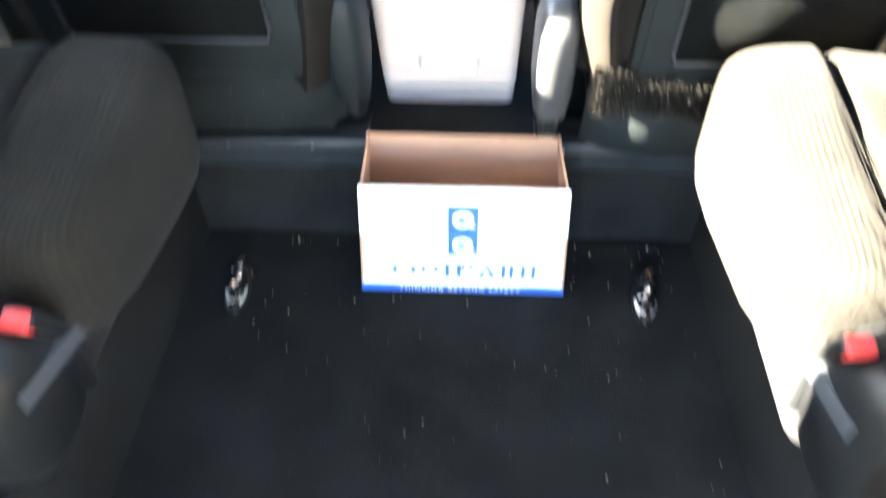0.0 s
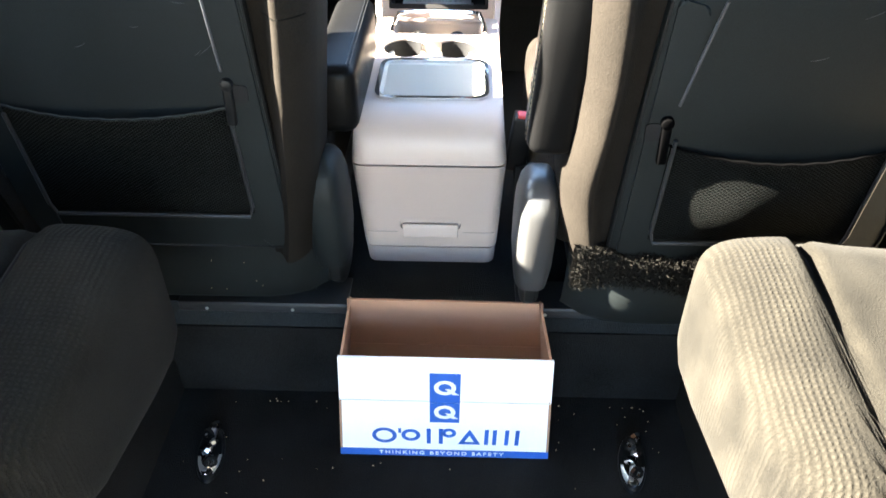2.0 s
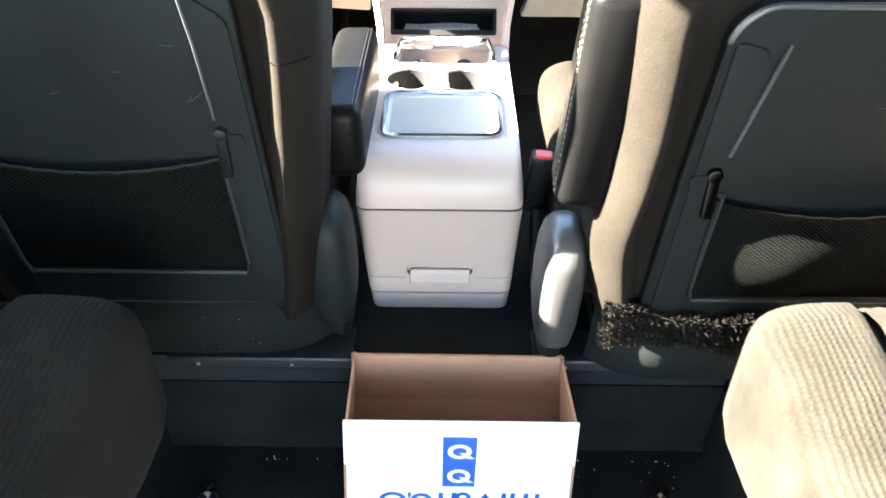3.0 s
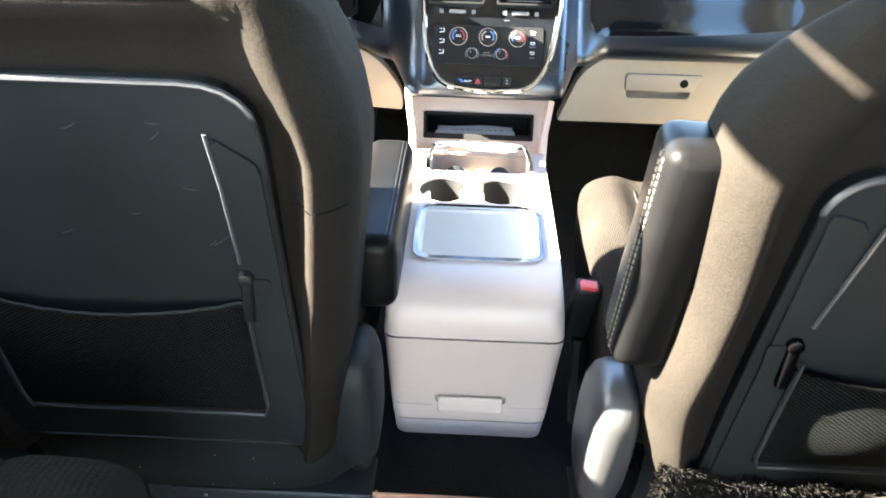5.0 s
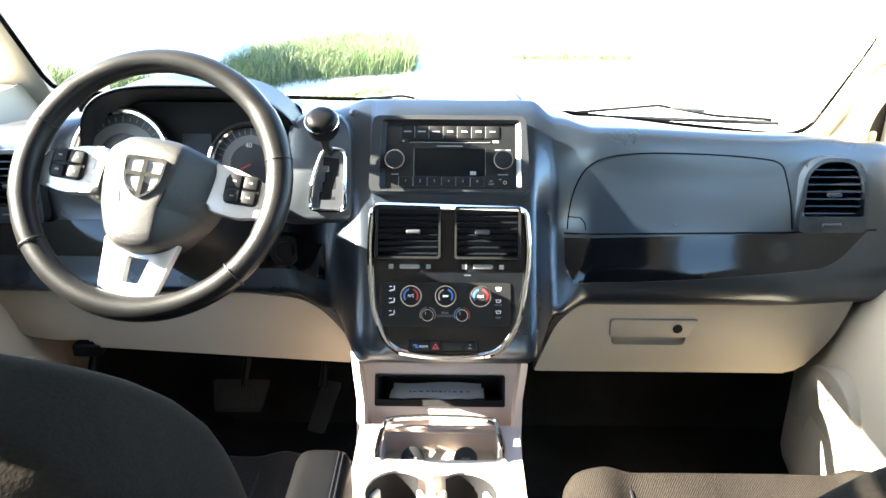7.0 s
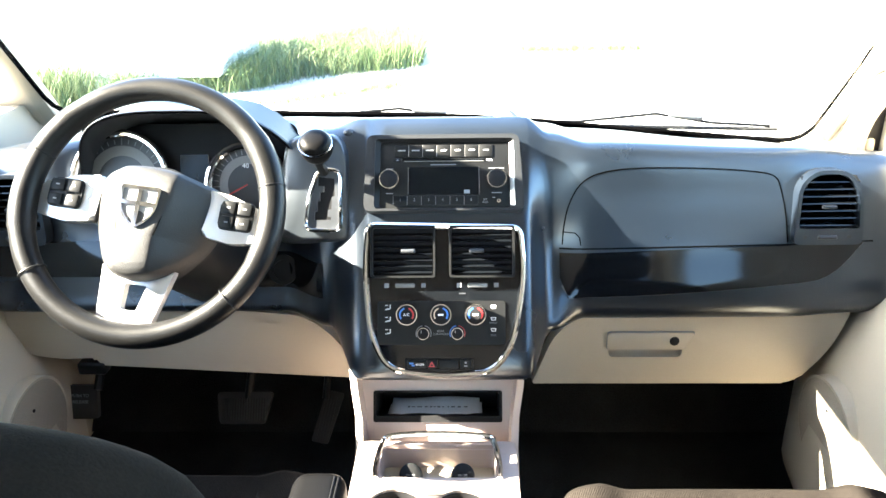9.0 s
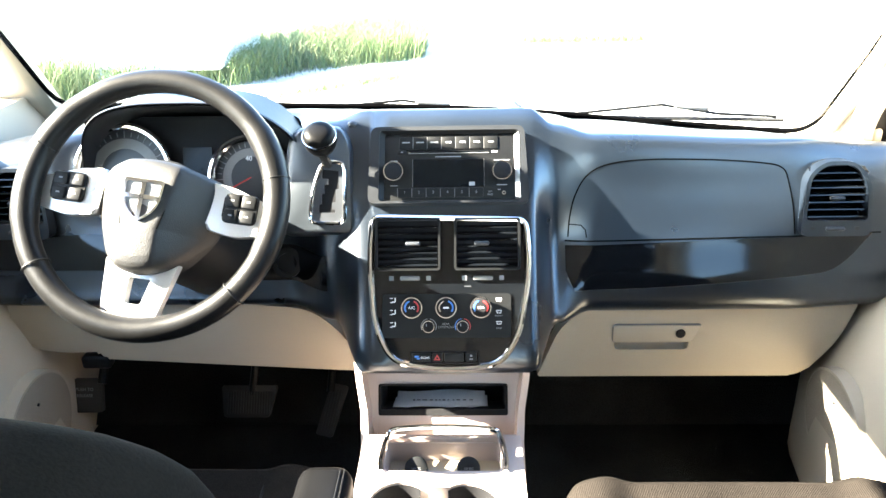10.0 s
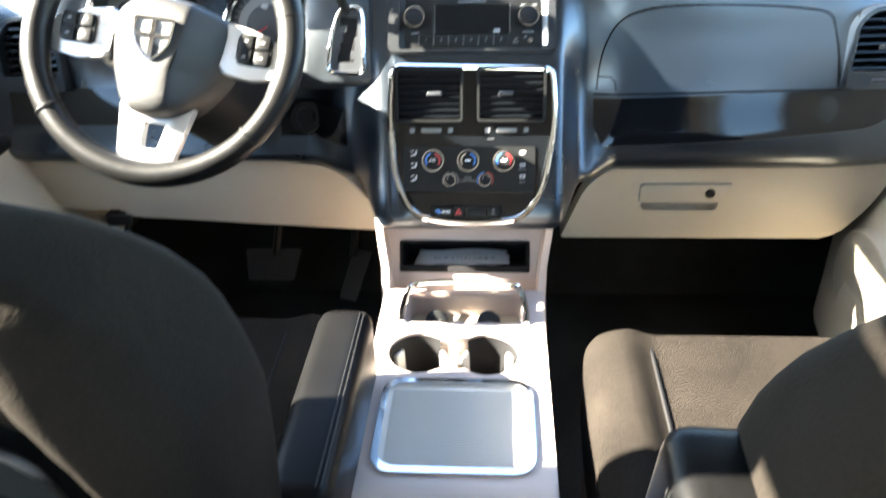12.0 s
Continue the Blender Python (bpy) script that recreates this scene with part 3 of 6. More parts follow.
# ---- carton ----
def build_carton():
    t = thing("cardboard_box", (0.035, 0.05, 0), "open cardboard carton with white and blue printed front", "box")
    tops, wall = (0.265, 0.265, 0.276, 0.277), 0.004
    b = [(-0.150, 0.0), (0.220, 0.0), (0.220, 0.135), (-0.150, 0.135)]
    u = [(-0.131, -0.013), (0.206, -0.013), (0.197, 0.110), (-0.131, 0.111)]

    def at(i, k):
        return Vector((*(Vector(b[i]).lerp(Vector(u[i]), k)), tops[i] * k))

    def panel(i, j, k0, k1, skew=0.0, lift=0.0):
        p = [at(i, k0), at(j, k0), at(j, k1), at(i, k1)]
        n = (p[1] - p[0]).cross(p[3] - p[0]).normalized()
        p[2] += n * skew + Vector((0, 0, lift))
        p[3] += n * skew
        bm = bmesh.new()
        o = [bm.verts.new(q) for q in p]
        w = [bm.verts.new(q - n * wall) for q in p]
        bm.faces.new(o), bm.faces.new(w[::-1])
        for a in range(4):
            bm.faces.new((o[a], w[a], w[(a + 1) % 4], o[(a + 1) % 4]))
        return bm

    fold = 0.58
    body = part("front_panel", panel(0, 1, 0.0, fold), CARDWHITE, t, "white printed front with a blue band", False)
    flap = part("front_flap", panel(0, 1, fold + 0.008, 1.0, 0.004), CARDWHITE, t, "white printed upper flap", False)
    for i, j, nm in ((1, 2, "side_panel"), (2, 3, "back_panel"), (3, 0, "side_panel")):
        part(nm, panel(i, j, 0.0, fold), CARD, t, "", False)
        part("inner_flap", panel(i, j, fold + 0.006, 1.0, -0.003), CARD, t, "brown inner flap folded up", False)
    part("base", rbox(-0.146, 0.216, 0.005, 0.13, 0.0, 0.005, 0), CARD, t, "", False)
    # print on the front: frame with u along the width, v up the panel
    o, ux = at(0, 0), (at(1, 0) - at(0, 0)).normalized()
    vx = (at(0, 1) + at(1, 1) - at(0, 0) - at(1, 0)).normalized()
    nx = ux.cross(vx)
    m = Matrix((ux, vx, nx)).transposed().to_4x4()
    m.translation = (at(0, 0) + at(1, 0)) / 2 + nx * 0.0012
    part("blue_band", moved(prism([(-0.185, 0.0), (0.185, 0.0), (0.1838, 0.019), (-0.1838, 0.019)], 0, 0.0006), m), BLUE, body, "blue band with a slogan", False)
    part("slogan", moved(words("THINKING BEYOND SAFETY", 0.0135, 1.35, 0.0002), m @ pose(-0.005, 0.0098, 0.001)), WHITEINK, body, "white slogan lettering", False)
    # name drawn as plain blocks of the letters' sizes
    lo, hi = 0.038, 0.081
    mid = (lo + hi) / 2
    shapes = [annulus(-0.104, mid, 0.0145, 0.0215, 0, 0.0006, 32), bar(-0.077, 0.074, 0.005, 0.013, 0.0006), annulus(-0.058, mid + 0.002, 0.0095, 0.0165, 0, 0.0006, 28),
              bar(-0.027, mid, 0.007, hi - lo, 0.0006), bar(-0.006, mid, 0.007, hi - lo, 0.0006), annulus(0.008, mid + 0.010, 0.006, 0.0125, 0, 0.0006, 24),
              ring_plate([(0.024, lo), (0.063, lo), (0.0435, hi)], [(0.0345, lo + 0.006), (0.0525, lo + 0.006), (0.0435, hi - 0.017)], 0, 0.0006),
              bar(0.073, mid, 0.007, hi - lo, 0.0006), bar(0.087, mid, 0.007, hi - lo, 0.0006), bar(0.108, mid, 0.007, hi - lo, 0.0006), bar(0.126, mid, 0.007, hi - lo, 0.0006)]
    for b_ in shapes:
        part("name_block", moved(b_, m), BLUE, body, "", False)
    for (v0, v1), host, lift in (((0.100, 0.1525), body, 0), ((0.1555, 0.230), flap, 0.0)):
        mm = m @ pose(0, 0, 0.0014 if host is flap else 0)
        part("emblem_square", moved(bar(0.0, (v0 + v1) / 2, 0.050, v1 - v0, 0.0006), mm), BLUE, host, "blue square of the emblem", False)
        vc = 0.129 if host is body else 0.195
        part("emblem_ring", moved(annulus(0.0, vc, 0.0105, 0.0180, 0.0008, 0.0012, 28), mm), WHITEINK, host, "", False)
        part("emblem_tail", moved(prism([(0.000, vc - 0.003), (0.008, vc - 0.003), (0.023, vc - 0.0175), (0.013, vc - 0.0175)], 0.0008, 0.0012), mm), WHITEINK, host, "", False)


build_carton()
# ---- front seats ----
SEAT_W_SLIM = [(0.40, 0.215), (0.46, 0.240), (0.53, 0.255), (0.58, 0.262), (0.62, 0.257), (0.66, 0.252), (0.73, 0.248), (0.80, 0.250), (0.865, 0.254), (0.895, 0.250),
               (0.926, 0.238), (0.957, 0.212), (0.98, 0.186), (0.998, 0.163), (1.012, 0.135), (1.022, 0.10), (1.03, 0.06)]
SEAT_W_WIDE = [(0.40, 0.215), (0.46, 0.228), (0.57, 0.242), (0.70, 0.257), (0.79, 0.268), (0.85, 0.273), (0.91, 0.264), (0.97, 0.243), (0.992, 0.228), (1.006, 0.210),
               (1.015, 0.193), (1.023, 0.165), (1.030, 0.12), (1.035, 0.07)]
LEAN_BACK = 0.14


def build_front_seat(cx, s, rear, top_drop, arm_up, label, back_dx=0.0, hem=0.199, sag=0.008):
    """A bucket seat. s: +1 if its inner side is towards +x; rear: the back panel's y at z 0.48."""
    t = thing("front_seat", (cx, 0.3, FLOOR), label, "seat", "front seats")

    wide = not arm_up
    table = SEAT_W_WIDE if wide else SEAT_W_SLIM
    crest, proud = (0.992, 0.037) if wide else (0.962, 0.031)

    def yr(z):
        return rear - LEAN_BACK * (z - 0.48)

    # backrest
    seat_cx, cx = cx, cx + back_dx
    rings = []
    zs = list(np.linspace(0.40, 0.92 if wide else 0.90, 22)) + ([0.94, 0.955, 0.97, 0.982, 0.993, 1.002, 1.010, 1.018, 1.025, 1.031, 1.035] if wide else [0.915, 0.93, 0.943, 0.955, 0.966, 0.977, 0.988, 0.998, 1.007, 1.015, 1.023, 1.030])
    for z in zs:
        w = lerp_table(table, z)
        hd = 0.068 * (1.0 if z < 0.9 else max(0.45, 1 - ((z - 0.9) / 0.16) ** 2))
        yc = yr(z) + 0.070
        ring = []
        for p in superring(cx, yc, w, hd, 3.6, z, 112):
            dx = (p[0] - cx) / max(w, 0.01)
            # hollow between the bolsters in front
            y = p[1] - (0.030 * max(0.0, 1 - (dx / 0.72) ** 2) - (0.026 if wide else 0.0) * abs(dx) ** 3 * min(1.0, max(0.0, (1.02 - z) / 0.08)) if p[1] > yc else 0.0)
            if p[1] < yc:
                # bolsters and top roll stand out round the recessed panel
                inward = 0.062 + 0.10 * min(1.0, max(0.0, (z - 0.86) / 0.10))
                roll = math.exp(-((abs(dx) - 0.86) / (inward if abs(dx) < 0.86 else 0.20)) ** 2)
                y -= proud * max(roll, math.exp(-((z - crest) / (0.030 if z < crest else 0.05)) ** 2)) - 0.004 * (abs(dx) < 0.72)
            ring.append((p[0], y, p[2]))
        rings.append(ring)
    back = part("backrest", loft(rings), FABRIC, t, "", True, 60)
    # seams on the inner bolster
    pts = []
    for z in np.linspace(0.44, 0.89, 26):
        w = lerp_table(table, z)
        frac = 1 - 0.010 / w
        hy = 0.068 * (1 - frac ** 3.6) ** (1 / 3.6)
        pts.append((cx + s * w * frac, yr(z) + 0.070 - hy + 0.0006, z))
    part("piping", tube(pts, 0.0012, 6), SEAM, back)

    def rear_line(pts):
        """Points on the rear of the backrest from (part of the half width, height)."""
        out = []
        for q, z in pts:
            hd = 0.068 * (1.0 if z < 0.9 else max(0.45, 1 - ((z - 0.9) / 0.16) ** 2))
            inward = 0.062 + 0.10 * min(1.0, max(0.0, (z - 0.86) / 0.10))
            roll = math.exp(-((abs(q) - 0.86) / (inward if abs(q) < 0.86 else 0.20)) ** 2)
            y = yr(z) + 0.070 - hd * (1 - abs(q) ** 3.6) ** (1 / 3.6)
            y -= proud * max(roll, math.exp(-((z - crest) / (0.030 if z < crest else 0.05)) ** 2)) - 0.004 * (abs(q) < 0.72)
            out.append((cx + s * lerp_table(table, z) * q, y, z))
        return out

    if wide:
        part("cross_seam", tube(rear_line([(q, 0.80) for q in np.linspace(0.78, 0.965, 10)]), 0.0009, 6), SEAM, back)
    part("top_seam", tube(rear_line([(q, crest) for q in np.linspace(-0.66, 0.66, 40)]), 0.0011, 6), SEAM, back)
    part("top_seam", tube(rear_line([(0.66, z) for z in np.linspace(crest, crest + 0.030, 8)]), 0.0011, 6), SEAM, back)
    # hard back panel with raised side strips
    tilt = pose(cx, yr(0.48) + 0.005, 0.48, 90 + math.degrees(math.atan(LEAN_BACK + 0.012)), 0, 0)
    top = 0.44 - top_drop * 0.65
    pw = 1.0 if wide else 0.90
    if wide:
        outline = rounded([(-0.197, -0.06), (0.197, -0.06), (0.192, 0.20), (0.191, 0.448), (-0.191, 0.448), (-0.192, 0.20)], [0.02, 0.02, 0.1, 0.062, 0.062, 0.1], 6)
    else:
        outline = rounded([(-0.205, -0.06), (0.205, -0.06), (0.200, 0.20), (0.192, 0.38), (0.165, top), (-0.165, top), (-0.192, 0.38), (-0.200, 0.20)],
                          [0.02, 0.02, 0.1, 0.1, 0.07, 0.07, 0.1, 0.1], 6)
    outline = [(u * pw, v) for u, v in outline]
    panel = part("back_panel", moved(prism(outline, -0.01, 0.007, 0.004), tilt), BACKPANEL, t, "scuffed hard black plastic back panel", True, 12)
    part("panel_lip", moved(tube([(u, v, 0.0075) for u, v in outline], 0.0022, 6, True), tilt), BLACK, panel)
    crown = [(u, v, 0.0065) for u, v in outline if v > (0.40 if wide else top - 0.05)]
    part("grey_lip", moved(tube(crown, [0.0012] + [0.0034] * (len(crown) - 2) + [0.0012], 8), tilt), COVER, panel, "grey upper lip of the panel")
    for q in (-1, 1):
        strip = rounded([(q * 0.147, -0.05), (q * 0.190, -0.05), (q * 0.187, 0.20), (q * 0.185, 0.37), (q * 0.145, 0.40 if wide else 0.36), (q * 0.149, 0.20)], 0.010, 4)
        strip = [(u * pw, v) for u, v in (strip[::-1] if q < 0 else strip)]
        part("side_strip", moved(prism(strip, 0.004, 0.0105, 0.003), tilt), BACKPANEL, panel, "", True, 12)
        part("strip_edge", moved(tube([(q * pw * u, v, 0.0102) for u, v in (((0.149, 0.252), (0.147, 0.343), (0.143, 0.402)) if wide else ((0.153, 0.236), (0.142, 0.30), (0.130, 0.367)))], 0.0021, 6), tilt), COVER, panel, "worn grey edge")
    rng = random.Random(5 + int(10 * s))
    for _ in range(8 if wide else 4):
        u, v, a, ln = rng.uniform(-0.13, 0.13), rng.uniform(0.27, top - 0.03), rng.uniform(-0.7, 0.7), rng.uniform(0.006, 0.03)
        part("scuff", moved(tube([(u + ln * k * math.cos(a), v + ln * k * math.sin(a) + 0.004 * k * k, 0.0070) for k in (0, 0.3, 0.6, 1)], [0.0002, 0.0005, 0.0005, 0.0002], 4), tilt), COVER, panel, "", False)
    # folding latch on the inner strip
    lm = tilt @ pose(s * (0.152 if wide else 0.147), 0.224 if wide else 0.202, 0.0115, 0, 0, -4 * s)
    # blacker copy on the passenger seat, shade put into colour against the sun there
    part("latch", moved(join(rbox(-0.006, 0.006, -0.050, 0.018, -0.003, 0.007, 0.003), disc(0, 0.012, 0.008, -0.002, 0.008, 20, 0.003)), lm), BLACK if wide else SEALM, panel,
         "black release latch")
    part("latch_cup", moved(prism(rect(0.006, 0.024, -0.016, 0.010, 0.006) if s > 0 else rect(-0.024, -0.006, -0.016, 0.010, 0.006), -0.002, 0.0006), lm), DARK, panel)
    # net pocket
    rows = []
    for i in range(17):
        v = i / 16
        row = []
        for k in range(33):
            u = -1 + 2 * k / 32
            belly = 0.018 * (1 - u * u) * v ** 1.5 if wide else 0.017 * math.exp(-((s * u - 0.25) / 0.55) ** 2) * math.sin(math.pi * min(1.0, v * 1.25)) * (1 - u * u) + 0.012 * (1 - u * u) * v
            row.append((u * 0.146 * (pw if wide else 0.95), 0.013 + v * (hem - 0.013 - sag * (1 - u * u)), 0.010 + belly))
        rows.append(row)
    pocket = part("net_pocket", moved(loft(rows, False, False), tilt), NET, t, "black elastic net map pocket")
    # passenger's hem painted blacker than the driver's to keep it looking unlit
    part("hem", moved(tube([(p[0], p[1] + 0.0008 * math.sin(1.9 * k), p[2] + 0.001) for k, p in enumerate(rows[-1])], 0.0020, 6), tilt), BACKPANEL if wide else SEALM, pocket)
    part("frame_bar", moved(tube([(pw * u, v, w) for u, v, w in ((-0.146, 0.186, 0.012), (-0.146, 0.028, 0.014), (-0.140, 0.011, 0.015), (0.140, 0.011, 0.015), (0.146, 0.028, 0.014), (0.146, 0.186, 0.012))], 0.0030, 6), tilt),
         SILLM, pocket)
    # lower skirt and recliner cover
    skirt = loft([[(cx + u * 0.225, rear + 0.012 + dy + 0.05 * abs(u) ** 6, z) for u in np.linspace(-1, 1, 15)]
                  for z, dy in ((0.452, 0.010), (0.44, 0.0), (0.36, 0.004), (0.30, 0.018), (0.285, 0.03))], False, False)
    part("skirt", skirt, BACKPANEL, t, "black plastic skirt under the backrest")
    part("under_frame", rbox(cx - 0.19, cx + 0.19, 0.15, 0.46, FLOOR + 0.035, 0.42, 0.02), DARK, t)
    for q in (-1, 1):
        part("seat_rail", rbox(cx + q * 0.17 - 0.02, cx + q * 0.17 + 0.02, 0.16, 0.55, FLOOR, FLOOR + 0.038, 0.006), BLACK, t)
        hx = seat_cx + q * 0.238
        cover = loft([superring(hx, rear + 0.060 + dy, hx2, hy, 3.4, z, 28) for z, hx2, hy, dy in
                      ((0.352, 0.018, 0.045, 0.03), (0.36, 0.026, 0.058, 0.027), (0.40, 0.030, 0.064, 0.022), (0.46, 0.031, 0.064, 0.014), (0.505, 0.030, 0.058, 0.006), (0.535, 0.026, 0.047, 0.0), (0.550, 0.019, 0.034, 0.0), (0.557, 0.008, 0.016, 0.0))])
        # one plastic on both seats; the passenger's sunlight is put into a paler copy
        part("recliner_cover", cover, RECLINER_SUNLIT if arm_up else BACKPANEL, t, "grey plastic recliner cover")
        part("hinge_shield", loft([superring(hx - q * 0.004, rear + 0.10 + dy, hx2, hy, 3.4, z, 24) for z, hx2, hy, dy in ((0.27, 0.014, 0.05, 0.05), (0.30, 0.018, 0.07, 0.04), (0.42, 0.020, 0.065, 0.03))]), BLACK, t)
    # cushion
    cx = seat_cx
    crings = []
    ahead = 0.022 if arm_up else 0.048

    def stretch(y):
        """The cushion reaches further forward than its base shape."""
        return y + ahead * min(1.0, max(0.0, (y - 0.15) / 0.3))

    for y, top_z, low, w in ((0.10, 0.545, 0.40, 0.215), (0.14, 0.565, 0.39, 0.228), (0.25, 0.572, 0.37, 0.234), (0.38, 0.580, 0.37, 0.236), (0.47, 0.583, 0.39, 0.234), (0.51, 0.578, 0.41, 0.230),
                             (0.532, 0.562, 0.44, 0.220), (0.542, 0.535, 0.47, 0.205)):
        y0, y, ring = y, stretch(y), []
        for k in range(120):
            a = math.tau * k / 120
            c, q = math.cos(a), math.sin(a)
            x = w * math.copysign(abs(c) ** 0.42, c)
            z = (top_z + low) / 2 + (top_z - low) / 2 * math.copysign(abs(q) ** 0.42, q)
            if q > 0:
                k2 = min(1.0, max(0.0, (0.80 - abs(x) / w) / 0.22))
                z -= 0.026 * k2 * k2 * (3 - 2 * k2) * (1 if 0.12 < y0 < 0.5 else 0.55)
            ring.append((cx + x, y, z))
        crings.append(ring)
    cush = part("cushion", loft(crings), FABRIC_MESH, t, "grey-brown woven cloth cushion with bolsters", True, 60)
    for q in (-1, 1):
        part("cushion_seam", tube([(cx + q * 0.146, stretch(y), z) for y, z in ((0.13, 0.5370), (0.25, 0.5455), (0.38, 0.5540), (0.47, 0.5570), (0.51, 0.559), (0.534, 0.545), (0.5425, 0.525), (0.5425, 0.49))], 0.0028, 6), DARK, cush)
        part("side_trim", rbox(cx + q * 0.212 - 0.012, cx + q * 0.212 + 0.012, rear + 0.13, 0.50, 0.30, 0.425, 0.01), BLACK, t)
    part("cross_seam", tube([(cx + x, stretch(0.33), 0.5508 + 0.0 * x) for x in np.linspace(-0.148, 0.148, 9)], 0.002, 6), BLACK, cush)
    # headrest on two posts
    cx = seat_cx + back_dx
    hz = 1.045 - top_drop
    for q in (-1, 1):
        part("headrest_post", tube([(cx + q * 0.07, yr(0.98) + 0.065, 0.97 - top_drop), (cx + q * 0.07, yr(1.1) + 0.065, hz + 0.09)], 0.006), STEEL, t)
    head = loft([superring(cx, yr(z) + 0.068, hw, hd, 3.2, z, 32) for z, hw, hd in
                 ((hz + 0.04, 0.07, 0.02), (hz + 0.045, 0.10, 0.036), (hz + 0.07, 0.125, 0.050), (hz + 0.12, 0.135, 0.055), (hz + 0.17, 0.130, 0.052), (hz + 0.205, 0.11, 0.040), (hz + 0.215, 0.07, 0.02))])
    part("headrest", head, FABRIC, t, "", True, 60)
    # armrest
    cx = seat_cx
    if arm_up:
        m = pose(0.170, rear + 0.030, 0.618, 5, 3.0, 0)
        arm = part("armrest", moved(rbox(-0.031, 0.031, -0.034, 0.040, 0.0, 0.262, 0.017, 4), m), LEATHER, t, "black leather armrest folded up, pale stitching")
        for yy in (0.012, 0.024):
            for k in range(29):
                z = 0.016 + k * 0.0081
                part("stitch", moved(rbox(-0.0008, 0.0008, -0.0007, 0.0007, -0.0024, 0.0024, 0), m @ pose(s * 0.0312, yy - 0.026, z)), STITCH, arm, "", False)
        part("arm_seam", moved(tube([(s * 0.0310, -0.008, 0.014), (s * 0.0310, -0.008, 0.250)], 0.0014, 6), m), BLACK, arm)
    else:
        ax = cx + s * 0.253
        arm = part("armrest", rbox(ax - 0.034, ax + 0.034, 0.165, 0.462, 0.553, 0.662, 0.020, 4), LEATHER, t, "black leather armrest folded down")
        for q in (0.020, 0.025):
            part("arm_seam", tube([(ax + s * q, 0.18, 0.6617), (ax + s * q, 0.445, 0.6617)], 0.0009, 6), BLACK, arm)
        part("arm_pivot", moved(disc(0, 0, 0.03, -0.02, 0.02, 24, 0.006), pose(ax - s * 0.035, 0.19, 0.60, 0, 90, 0)), BLACK, t)
    return t


driver = build_front_seat(-0.385, 1, 0.055, 0.0, False, "grey-brown cloth driver seat with black plastic back")
passenger = build_front_seat(0.405, -1, 0.010, 0.055, True, "grey-brown cloth passenger seat with linty lower back edge", 0.042, 0.178, 0.018)


def build_lint():
    """Matted lint fringe along the lower edge of the passenger seat's back."""
    rng = random.Random(4)
    bm = bmesh.new()
    for k in range(24000):
        x = 0.222 + 0.30 * rng.random() ** 1.5
        edge = 0.012 * math.sin(31 * x + 1.0) + 0.007 * math.sin(83 * x)
        z = 0.472 + edge * 0.6 - (0.070 + edge) * rng.random() ** 1.2 - 0.12 * max(0, x - 0.25)
        y = 0.008 - 0.14 * (z - 0.48) + rng.uniform(-0.014, 0.004)
        a = rng.uniform(0, math.tau)
        ln = rng.uniform(0.003, 0.011)
        d = Vector((math.cos(a), rng.uniform(-0.9, 0.1), math.sin(a))).normalized() * ln
        w = d.cross(Vector((rng.random() - 0.5, rng.random() - 0.5, rng.random() - 0.5))).normalized() * 0.00028
        p = Vector((x, y, z))
        v = [bm.verts.new(q) for q in (p - w, p + w, p + d * 0.6 + w + Vector((0, 0, rng.uniform(-0.003, 0.003))), p + d)]
        bm.faces.new(v[:3])
        bm.faces.new((v[0], v[2], v[3]))
    part("lint_fringe", bm, LINT, passenger, "grey matted lint and threads", False)["kind"] = "stuff"


build_lint()


